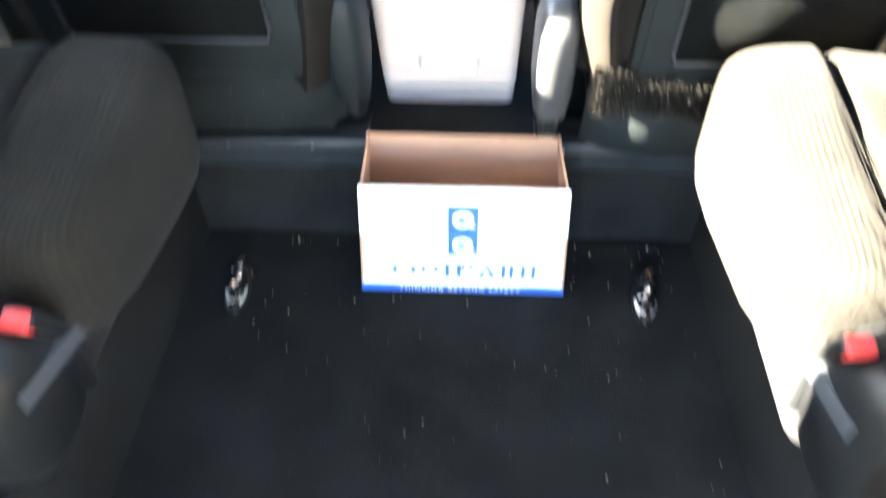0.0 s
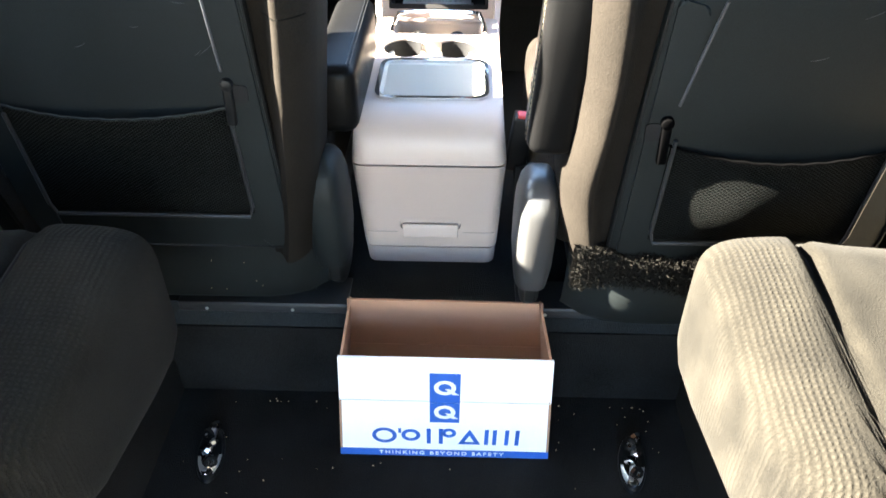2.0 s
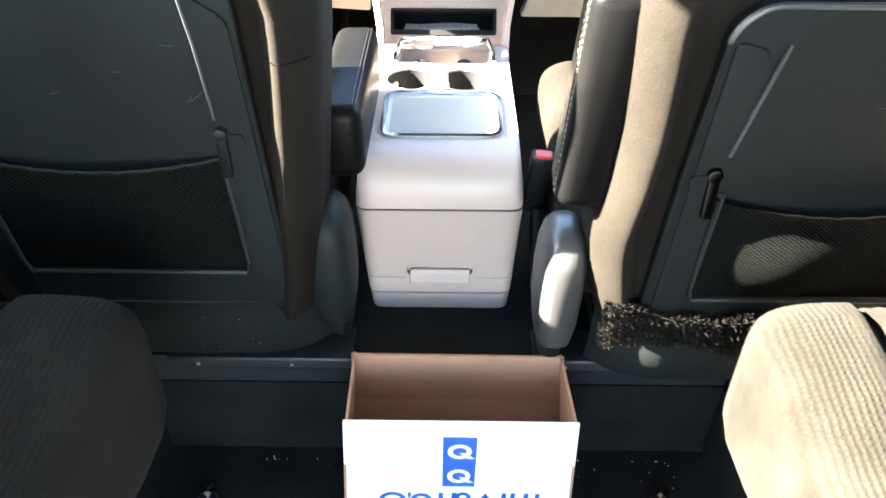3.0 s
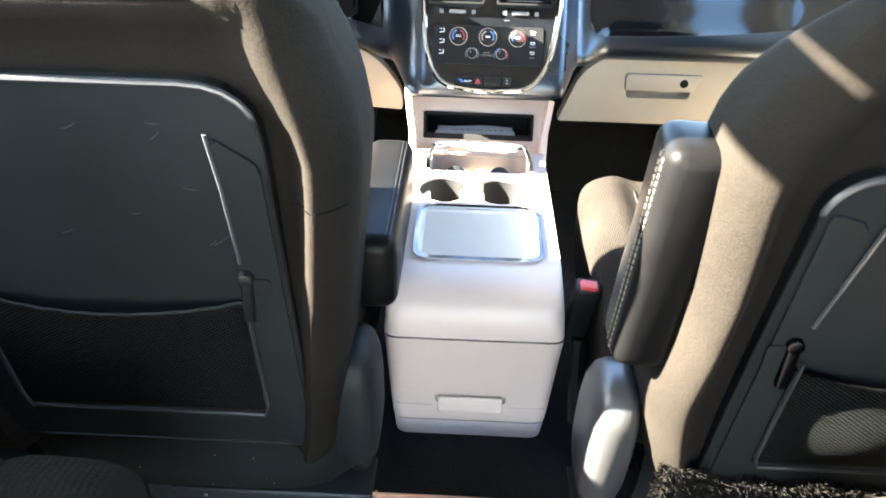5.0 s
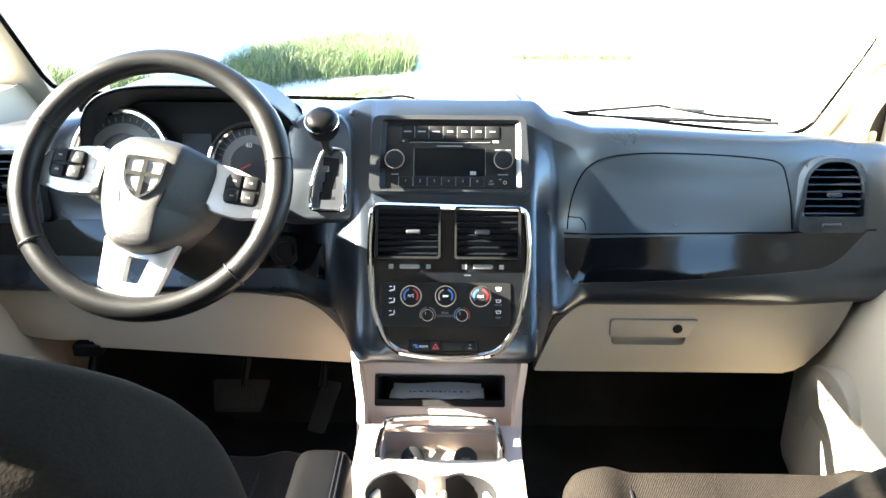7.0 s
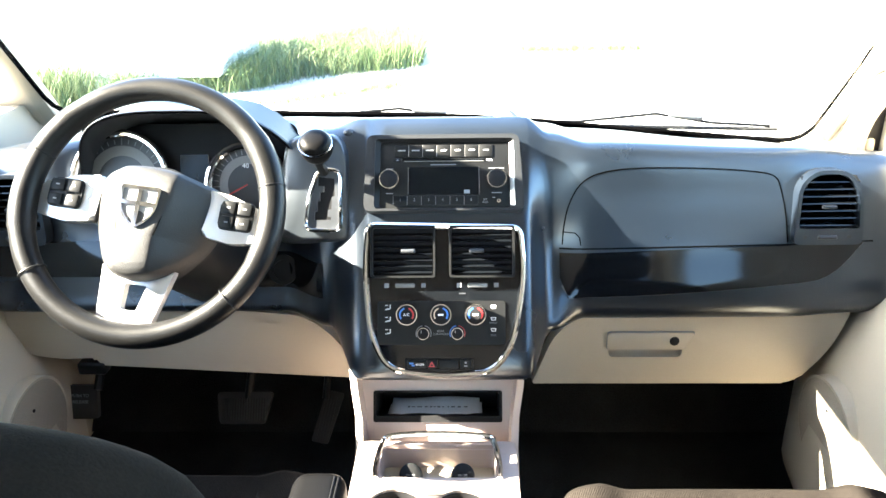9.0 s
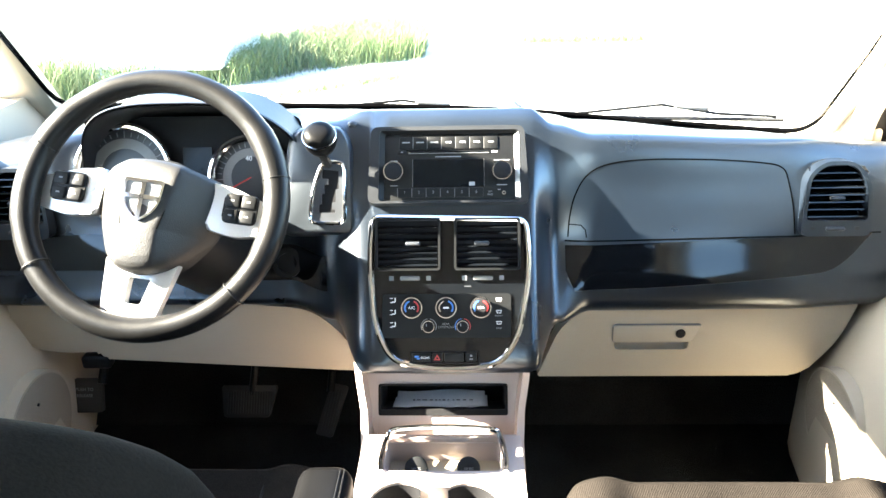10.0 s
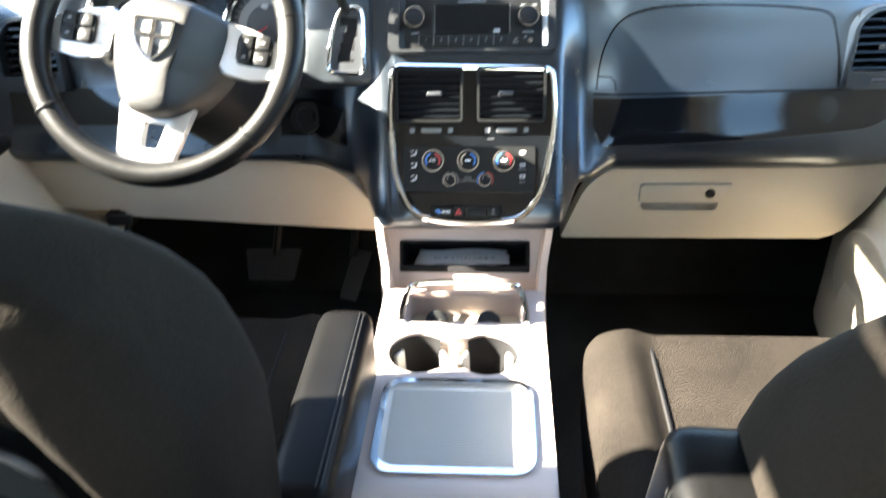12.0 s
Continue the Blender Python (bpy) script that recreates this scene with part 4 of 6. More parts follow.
# ---- second-row seats ----
def build_rear_seat(s, inner):
    t = thing("second_row_seat", (s * 0.56, -0.35, 0.235), "grey-brown velour second-row seat beside the channel", "seat", "second-row seats")
    rings = []
    for y, top, low, x0 in ((-0.455, 0.52, 0.43, 0.405), (-0.447, 0.548, 0.41, 0.385), (-0.43, 0.562, 0.397, 0.368), (-0.40, 0.570, 0.39, 0.350), (-0.35, 0.575, 0.385, 0.338), (-0.22, 0.598, 0.375, 0.328), (-0.155, 0.604, 0.37, 0.328), (-0.125, 0.596, 0.375, 0.333),
                            (-0.105, 0.575, 0.39, 0.345), (-0.095, 0.54, 0.415, 0.365)):
        x0, x1 = x0 + inner, 0.785
        c, w = (x0 + x1) / 2, (x1 - x0) / 2
        ring = []
        for k in range(480):
            a = math.tau * k / 480
            cc, q = math.cos(a), math.sin(a)
            x = w * math.copysign(abs(cc) ** 0.27, cc)
            z = (top + low) / 2 + (top - low) / 2 * math.copysign(abs(q) ** 0.30, q)
            if q < 0:
                x *= 1 - 0.06 * abs(q)
            if q > 0:
                z -= 0.016 * max(0.0, 1 - (x / (0.55 * w)) ** 2)
            ring.append((c + x, y, z))
        # a deep stitched crease along the cushion
        rings.append([(s * x, y, z - (0.015 * math.exp(-((x - 0.448) / 0.009) ** 2) if z > (top + low) / 2 else 0.0)) for x, y, z in even(ring, 320)])
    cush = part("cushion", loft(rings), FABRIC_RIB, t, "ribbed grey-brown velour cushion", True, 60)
    part("cushion_seam", tube([(s * x, y, z - 0.0185) for x, y, z in ((0.452, -0.44, 0.555), (0.452, -0.35, 0.5715), (0.448, -0.20, 0.5965), (0.446, -0.155, 0.6025), (0.446, -0.124, 0.5945), (0.446, -0.104, 0.572), (0.446, -0.0935, 0.53))], 0.0040, 8), DARK, cush)
    xa, xb = sorted((s * 0.43, s * 0.76))
    part("pedestal", rbox(xa, xb, -0.44, -0.16, 0.235, 0.40, 0.03), DARK, t, "black seat pedestal")
    for y in (-0.20, -0.47):
        part("foot", rbox(min(s * 0.46, s * 0.74), max(s * 0.46, s * 0.74), y - 0.025, y + 0.025, 0.235, 0.27, 0.01), BLACK, t)
    # backrest behind the cushion
    brings = []
    for k, (d, w, h) in enumerate(((0.0, 0.205, 0.05), (0.06, 0.225, 0.062), (0.3, 0.23, 0.065), (0.5, 0.22, 0.06), (0.57, 0.19, 0.045), (0.60, 0.14, 0.02))):
        brings.append([(p[0], p[1] - 0.35 * d, p[2]) for p in superring(s * 0.565, -0.64, w, h, 3.6, 0.50 + d, 40)])
    part("backrest", loft(brings), FABRIC, t, "", True, 60)
    # side lever and buckle on the inner side
    k = 1.3 * inner
    m0, m1 = Vector((s * (0.388 + k), -0.375, 0.425)), Vector((s * (0.403 + k), -0.535, 0.452))
    part("side_lever", loft([[(p.x + s * dx, p.y, p.z + dz) for dx, dz in ((-0.012, -0.013), (0.008, -0.016), (0.012, 0.0), (0.004, 0.016), (-0.012, 0.010))]
                             for p in (m0, m0.lerp(m1, 0.1), m0.lerp(m1, 0.5), m0.lerp(m1, 0.95), m1)]), COVER, t, "grey plastic lever trim")
    hub = loft([superring(s * (0.462 + k), -0.495, 0.9 * r, r, 2.6, z, 32) for z, r in ((0.30, 0.05), (0.34, 0.072), (0.42, 0.082), (0.47, 0.080), (0.50, 0.068), (0.515, 0.045), (0.52, 0.015))])
    part("recliner_cover", hub, BLACK, t, "black rounded recliner cover")
    bk = part("buckle", moved(rbox(-0.016, 0.016, -0.010, 0.010, -0.06, 0.02, 0.006), pose(s * (0.392 + k), -0.478, 0.505, 30, -s * 8, 0)), BLACK, t, "black seat-belt buckle with red button")
    part("button", moved(rbox(-0.0125, 0.0125, -0.0115, 0.0075, 0.0, 0.024, 0.003), pose(s * (0.392 + k), -0.478, 0.505, 30, -s * 8, 0)), REDM, bk, "red release button")
    part("stalk", tube([(s * (0.41 + k), -0.43, 0.33), (s * (0.40 + k), -0.44, 0.40), (s * (0.394 + k), -0.452, 0.455)], 0.009), BLACK, t)
    return t


build_rear_seat(-1, -0.022)
build_rear_seat(1, 0.006)


# ---- front buckle of the passenger seat ----
def build_front_buckle():
    t = thing("seat_buckle", (0.155, 0.25, 0.44), "black seat-belt buckle with a red button beside the console", "buckle")
    m = pose(0.155, 0.262, 0.52, 8, 6, 0)
    part("shell", moved(rbox(-0.017, 0.017, -0.014, 0.014, -0.085, 0.025, 0.006), m), BLACK, t)
    part("button", moved(rbox(-0.012, 0.012, -0.012, 0.006, 0.015, 0.028, 0.003), m), REDM, t, "red release button")
    part("stalk", tube([(0.165, 0.24, 0.30), (0.158, 0.255, 0.40), (0.156, 0.26, 0.45)], 0.012), BLACK, t)


build_front_buckle()
# ---- centre console ----
CX = 0.003
REAR = [(0.228, 0.268), (0.262, 0.259), (0.30, 0.251), (0.40, 0.232), (0.468, 0.219), (0.492, 0.2205), (0.512, 0.226), (0.528, 0.237), (0.539, 0.254), (0.5445, 0.270), (0.546, 0.284)]
DECK = 0.546


def slab(z0, z1, w0, w1, front, inset=0.0, r=0.006):
    """A layer of the console between two heights, following the rear profile."""
    zs = [z0] + [z for z, _ in REAR if z0 < z < z1] + [z1]
    rings = []
    for z in zs:
        w = w0 + (w1 - w0) * (z - z0) / (z1 - z0) - inset
        y0 = lerp_table(REAR, z) + inset
        rings.append([(CX + x, y, z) for x, y in rounded([(-w, y0), (w, y0), (w, front), (-w, front)], [0.022, 0.022, 0.004, 0.004], 6)])
    bm = loft(rings)
    return bm


def build_console():
    t = thing("centre_console", (CX, 0.45, FLOOR), "pale grey plastic centre console between the front seats", "console")
    part("core", slab(0.23, 0.455, 0.110, 0.112, 0.66, 0.030), DARK, t)
    base = part("plinth", slab(0.228, 0.2705, 0.118, 0.120, 0.68), CONSOLE, t)
    drawer = part("drawer_front", cut(slab(0.2735, 0.4665, 0.121, 0.128, 0.62), moved(rbox(-0.054, 0.054, -0.02, 0.02, -0.013, 0.013, 0.008), pose(CX, 0.243, 0.332))), CONSOLE, t)
    part("handle", moved(rbox(-0.050, 0.050, -0.0035, 0.004, -0.018, 0.010, 0.003), pose(CX, 0.2510, 0.318, -10)), CONSOLE, drawer, "pale drawer pull")
    part("handle_cup", rbox(CX - 0.056, CX + 0.056, 0.2560, 0.2580, 0.305, 0.352, 0), CONSOLE, drawer)
    part("drawer_line", tube([(CX - 0.120, 0.266, 0.312), (CX - 0.112, 0.2505, 0.312), (CX - 0.10, 0.2492, 0.312), (CX - 0.058, 0.2492, 0.312)], 0.0011, 6), GREYPL, drawer)
    part("drawer_line", tube([(CX + 0.120, 0.266, 0.312), (CX + 0.112, 0.2505, 0.312), (CX + 0.10, 0.2492, 0.312), (CX + 0.058, 0.2492, 0.312)], 0.0011, 6), GREYPL, drawer)
    # top with cup wells, tray and lid recess
    top = slab(0.470, DECK, 0.128, 0.120, 0.66)
    bmesh.ops.bevel(top, geom=[e for e in top.edges if all(abs(v.co.z - DECK) < 1e-5 for v in e.verts)], offset=0.0035, segments=2, profile=0.5, affect="EDGES", clamp_overlap=True)
    cups = [(-0.054, 0.512, 0.043), (0.038, 0.510, 0.043)]
    tools = [moved(disc(0, 0, r, -0.09, 0.03, 36), pose(CX + x, y, DECK)) for x, y, r in cups]
    tools.append(rbox(CX - 0.05, CX + 0.034, 0.478, 0.545, DECK - 0.045, DECK + 0.03, 0.004))
    tools.append(moved(prism(rect(-0.082, 0.088, 0.578, 0.652, 0.012), -0.045, 0.05), pose(CX, 0, DECK)))
    tools.append(moved(prism(rect(-0.092, 0.096, 0.300, 0.452, 0.022), -0.006, 0.05), pose(CX, 0, DECK)))
    upper = part("top", cut(top, *tools), CONSOLE, t)
    for x, y, r in cups:
        well = loft([[(CX + x + rr * math.cos(a), y + rr * math.sin(a), DECK + z) for a in [math.tau * k / 36 for k in range(36)]]
                     for rr, z in ((r - 0.0010, -0.004), (r - 0.0015, -0.007), (r - 0.004, -0.075), (0.0005, -0.078))], True, False)
        well.faces.ensure_lookup_table()
        bmesh.ops.delete(well, geom=[f for f in well.faces if f.calc_center_median().z > DECK - 0.060 and (f.calc_center_median().x - CX - x) * (1 if x < 0 else -1) > 0.026], context="FACES")
        part("cup_well", well, DARK, upper, "dark grey cup holder well")
        for a in (0.5, 2.6, 4.7):
            part("cup_finger", moved(rbox(-0.010, 0.010, -0.004, 0.004, -0.03, 0.012, 0.004), pose(CX + x + (r - 0.006) * math.cos(a), y + (r - 0.006) * math.sin(a), DECK - 0.03, 0, 0, math.degrees(a) + 90)), TRAY, upper)
    part("cup_divider", rbox(CX - 0.014, CX - 0.002, 0.482, 0.541, DECK - 0.079, DECK - 0.022, 0.004), TRAY, upper, "pale divider between the cup wells")
    # tray with sockets and a chrome hoop
    part("tray_floor", rbox(CX - 0.081, CX + 0.087, 0.579, 0.651, DECK - 0.046, DECK - 0.042, 0.001), BEIGE, upper, "beige tray floor")
    hoop = [(-0.086, 0.574, 0.002), (-0.088, 0.60, 0.004), (-0.082, 0.640, 0.010), (-0.070, 0.655, 0.013), (0.0, 0.659, 0.015), (0.076, 0.655, 0.013), (0.088, 0.640, 0.010), (0.094, 0.60, 0.004), (0.093, 0.574, 0.002)]
    part("tray_hoop", tube([(CX + x, y, DECK + z) for x, y, z in [tuple(p) for p in spline(hoop, 40)]], 0.0045), CHROME, upper, "chrome hoop round the tray")
    for x in (-0.038, 0.040):
        so = part("power_socket", moved(disc(0, 0, 0.0175, -0.012, 0.012, 28, 0.003), pose(CX + x, 0.618, DECK - 0.032, 34)), BLACK, upper, "black capped power socket")
        part("socket_words", moved(words("12V DC", 0.0042), pose(CX + x, 0.618, DECK - 0.032, 34) @ pose(0, -0.002, 0.0123)), GREYINK, so, "", False)
    # ribbed sliding lid in a bright frame
    o1, o2 = rect(-0.094, 0.098, 0.298, 0.454, 0.030, 8), rect(-0.0862, 0.0902, 0.3060, 0.4462, 0.024, 8)
    lid = part("lid_frame", moved(ring_plate(o1, o2, -0.004, 0.005), pose(CX, 0, DECK)), CHROME, t, "bright frame round the lid")
    part("lid", moved(prism(o2, -0.006, -0.001), pose(CX, 0, DECK)), TRAY, t, "silver-grey ribbed sliding lid")
    for k in range(34):
        y = 0.313 + k * 0.0037
        part("rib", rbox(CX - 0.080, CX + 0.084, y, y + 0.0019, DECK - 0.0012, DECK + 0.0004, 0), TRAY, lid, "", False)
    part("thumb_notch", rbox(CX - 0.018, CX + 0.022, 0.434, 0.443, DECK - 0.001, DECK + 0.0010, 0.002), TRAY, lid)
    # upright panel with the open slot
    m = pose(CX + 0.002, 0.720, 0.567, 90 - 27, 0, 0)
    outline = rounded([(-0.108, -0.075), (0.106, -0.075), (0.124, 0.02), (0.134, 0.090), (-0.136, 0.090), (-0.126, 0.02)], 0.008, 4)
    pan = cut(prism(outline, -0.022, 0.0, 0.004), prism(rect(-0.103, 0.099, -0.022, 0.024, 0.004), -0.1, 0.1))
    face = part("slot_panel", moved(pan, m), CONSOLE, t)
    part("slot_liner", moved(join(ring_plate(rect(-0.105, 0.101, -0.024, 0.026, 0.004), rect(-0.1015, 0.0975, -0.0140, 0.0228, 0.003), -0.004, 0.003),
                                  ring_plate(rect(-0.103, 0.099, -0.022, 0.024, 0.004), rect(-0.1005, 0.0965, -0.0150, 0.0220, 0.003), -0.09, -0.004), bar(0, 0, 0.2, 0.046, 0.003, -0.09)), m), DARK, face, "black open storage slot")
    for q in (-1, 1):
        part("cheek", loft([[(CX + q * x, y + dy, z) for x, dy in ((w, -0.010), (w + 0.012, 0.0), (w + 0.012, 0.12), (w, 0.12))]
                            for w, y, z in ((0.114, 0.60, 0.24), (0.114, 0.62, 0.50), (0.113, 0.655, 0.535), (0.116, 0.690, 0.57), (0.123, 0.71, 0.61), (0.127, 0.725, 0.645))]), CONSOLE, t)
    part("ramp", loft([[(CX + x, y, z) for x in (-0.112, 0.112)] for y, z in ((0.645, DECK - 0.002), (0.662, 0.524), (0.676, 0.505), (0.69, 0.50))], False, False), CONSOLE, t)
    p = thing("folded_papers", (CX, 0.73, 0.55), "folded white papers lying in the console slot", "papers")
    part("sheet", moved(loft([[(u, -0.016 + 0.012 * v + 0.002 * math.sin(u * 60 + v * 3), -0.02 - 0.05 * v) for u in np.linspace(-0.084, 0.070, 20)] for v in np.linspace(0, 1, 5)], False, False), m), PAPER, p)
    part("sheet", moved(loft([[(u, -0.0125 + 0.018 * v + 0.0015 * math.sin(u * 45 + 1), -0.022 - 0.05 * v) for u in np.linspace(-0.080, 0.066, 20)] for v in np.linspace(0, 1, 5)], False, False), m), PAPER, p)

    rng = random.Random(8)
    for row in range(2):
        u = -0.052
        while u < 0.046:
            w = rng.uniform(0.002, 0.008)
            part("writing", moved(bar(u + w / 2, 0.0, w, rng.uniform(0.0018, 0.0036), 0.0003), m @ pose(0.0, -0.0045 - 0.0035 * row, -0.0305 - 0.013 * row, -60)), GREYINK, p, "", False)
            u += w + rng.uniform(0.002, 0.006)


build_console()


# ---- dashboard ----
STATIONS = [
    (-0.80, [(1.10, 0.89), (1.02, 0.915), (0.95, 0.93), (0.90, 0.925), (0.875, 0.87), (0.865, 0.80), (0.835, 0.72), (0.825, 0.69), (0.87, 0.665)]),
    (-0.64, [(1.14, 0.915), (1.03, 0.94), (0.95, 0.95), (0.90, 0.94), (0.872, 0.87), (0.862, 0.80), (0.83, 0.72), (0.82, 0.69), (0.87, 0.665)]),
    (-0.52, [(1.16, 0.928), (1.05, 0.955), (1.00, 0.955), (0.98, 0.945), (0.94, 0.86), (0.87, 0.805), (0.83, 0.72), (0.82, 0.69), (0.87, 0.665)]),
    (-0.25, [(1.17, 0.929), (1.05, 0.96), (1.00, 0.96), (0.97, 0.945), (0.92, 0.86), (0.865, 0.80), (0.83, 0.72), (0.82, 0.69), (0.87, 0.665)]),
    (-0.175, [(1.17, 0.929), (1.04, 0.96), (0.93, 0.974), (0.875, 0.962), (0.828, 0.883), (0.812, 0.815), (0.79, 0.73), (0.79, 0.68), (0.84, 0.65)]),
    (-0.115, [(1.17, 0.926), (1.03, 0.962), (0.93, 0.985), (0.893, 0.982), (0.835, 0.895), (0.805, 0.845), (0.728, 0.73), (0.688, 0.643), (0.77, 0.610)]),
    (0.143, [(1.17, 0.913), (1.03, 0.958), (0.93, 0.985), (0.893, 0.982), (0.835, 0.895), (0.805, 0.845), (0.728, 0.73), (0.688, 0.643), (0.77, 0.610)]),
    (0.185, [(1.17, 0.910), (1.02, 0.952), (0.92, 0.965), (0.878, 0.955), (0.85, 0.875), (0.835, 0.79), (0.785, 0.715), (0.768, 0.68), (0.82, 0.655)]),
    (0.245, [(1.17, 0.903), (1.02, 0.939), (0.905, 0.953), (0.865, 0.943), (0.850, 0.872), (0.830, 0.795), (0.802, 0.722), (0.808, 0.682), (0.862, 0.650)]),
    (0.56, [(1.15, 0.882), (1.02, 0.911), (0.915, 0.937), (0.872, 0.934), (0.852, 0.868), (0.833, 0.795), (0.806, 0.723), (0.811, 0.682), (0.864, 0.650)]),
    (0.70, [(1.10, 0.880), (1.00, 0.899), (0.925, 0.923), (0.885, 0.92), (0.862, 0.868), (0.842, 0.795), (0.814, 0.727), (0.816, 0.688), (0.868, 0.654)]),
    (0.80, [(1.06, 0.88), (0.99, 0.90), (0.94, 0.91), (0.90, 0.905), (0.88, 0.868), (0.862, 0.80), (0.842, 0.76), (0.835, 0.72), (0.87, 0.668)]),
]


def dash_profile(x, n=44):
    if x <= STATIONS[0][0]:
        ctrl = STATIONS[0][1]
    elif x >= STATIONS[-1][0]:
        ctrl = STATIONS[-1][1]
    else:
        for (xa, a), (xb, b) in zip(STATIONS, STATIONS[1:]):
            if xa <= x <= xb:
                k = (x - xa) / (xb - xa)
                k = k * k * (3 - 2 * k)
                ctrl = [(p[0] * (1 - k) + q[0] * k, p[1] * (1 - k) + q[1] * k) for p, q in zip(a, b)]
                break
    return [tuple(p) for p in spline(ctrl, n)]


def dash_y(x, z):
    """Depth of the dashboard's face at a place across and a height."""
    prof = dash_profile(x, 90)
    best = None
    for (ya, za), (yb, zb) in zip(prof, prof[1:]):
        if min(za, zb) <= z <= max(za, zb) and abs(za - zb) > 1e-7:
            y = ya + (yb - ya) * (z - za) / (zb - za)
            best = y if best is None else min(best, y)
    return best if best is not None else 0.85


def on_dash(pts, off=0.0):
    return [(x, dash_y(x, z) - off, z) for x, z in pts]


def dash_patch(xs, zlo, zhi, off, n=15):
    """A sheet lying on the dash between two heights, which are functions of x."""
    rows = [[(x, dash_y(x, zlo(x) + (zhi(x) - zlo(x)) * k / (n - 1)) - off, zlo(x) + (zhi(x) - zlo(x)) * k / (n - 1)) for k in range(n)] for x in xs]
    return loft(rows, False, False)


RP = pose(0.014, 0.8335, 0.9185, 90 - 31.8)
HP = pose(0.014, 0.7285, 0.7535, 90 - 26.9)


def louvre(name, host, m, outline, n_slats, box, knob, label, back=-0.030):
    """An air outlet: dark box, slats, thumb tab."""
    u0, u1, v0, v1 = box
    v = part(name, moved(prism(outline, back - 0.005, back), m), DARK, host, label)
    for k in range(n_slats):
        vv = v0 + (v1 - v0) * (k + 0.5) / n_slats
        part("slat", moved(rbox(u0, u1, -0.0012, 0.0012, -0.009, 0.009, 0.001, 1), m @ pose(0, vv, -0.010, 28)), GLOSS, v, "", False)
    for uu in (u0 + (u1 - u0) * 0.33, u0 + (u1 - u0) * 0.67):
        part("vane", moved(rbox(uu - 0.0007, uu + 0.0007, v0, v1, -0.028, -0.018, 0), m), BLACK, v, "", False)
    ku, kv = knob
    part("thumb_tab", moved(rbox(ku - 0.011, ku + 0.011, kv - 0.0032, kv + 0.0032, -0.003, 0.005, 0.0025), m), COVER, v, "grey thumb tab")
    return v


def knob(host, m, u, v, r, h, label):
    k = part("knob", moved(disc(u, v, r * 0.92, 0, h, 28, 0.0015), m), DARK, host, label)
    part("knob_ring", moved(annulus(u, v, r * 0.92, r * 1.03, h * 0.55, h * 0.92, 36), m), CHROME, k, "chrome knob ring")
    return k


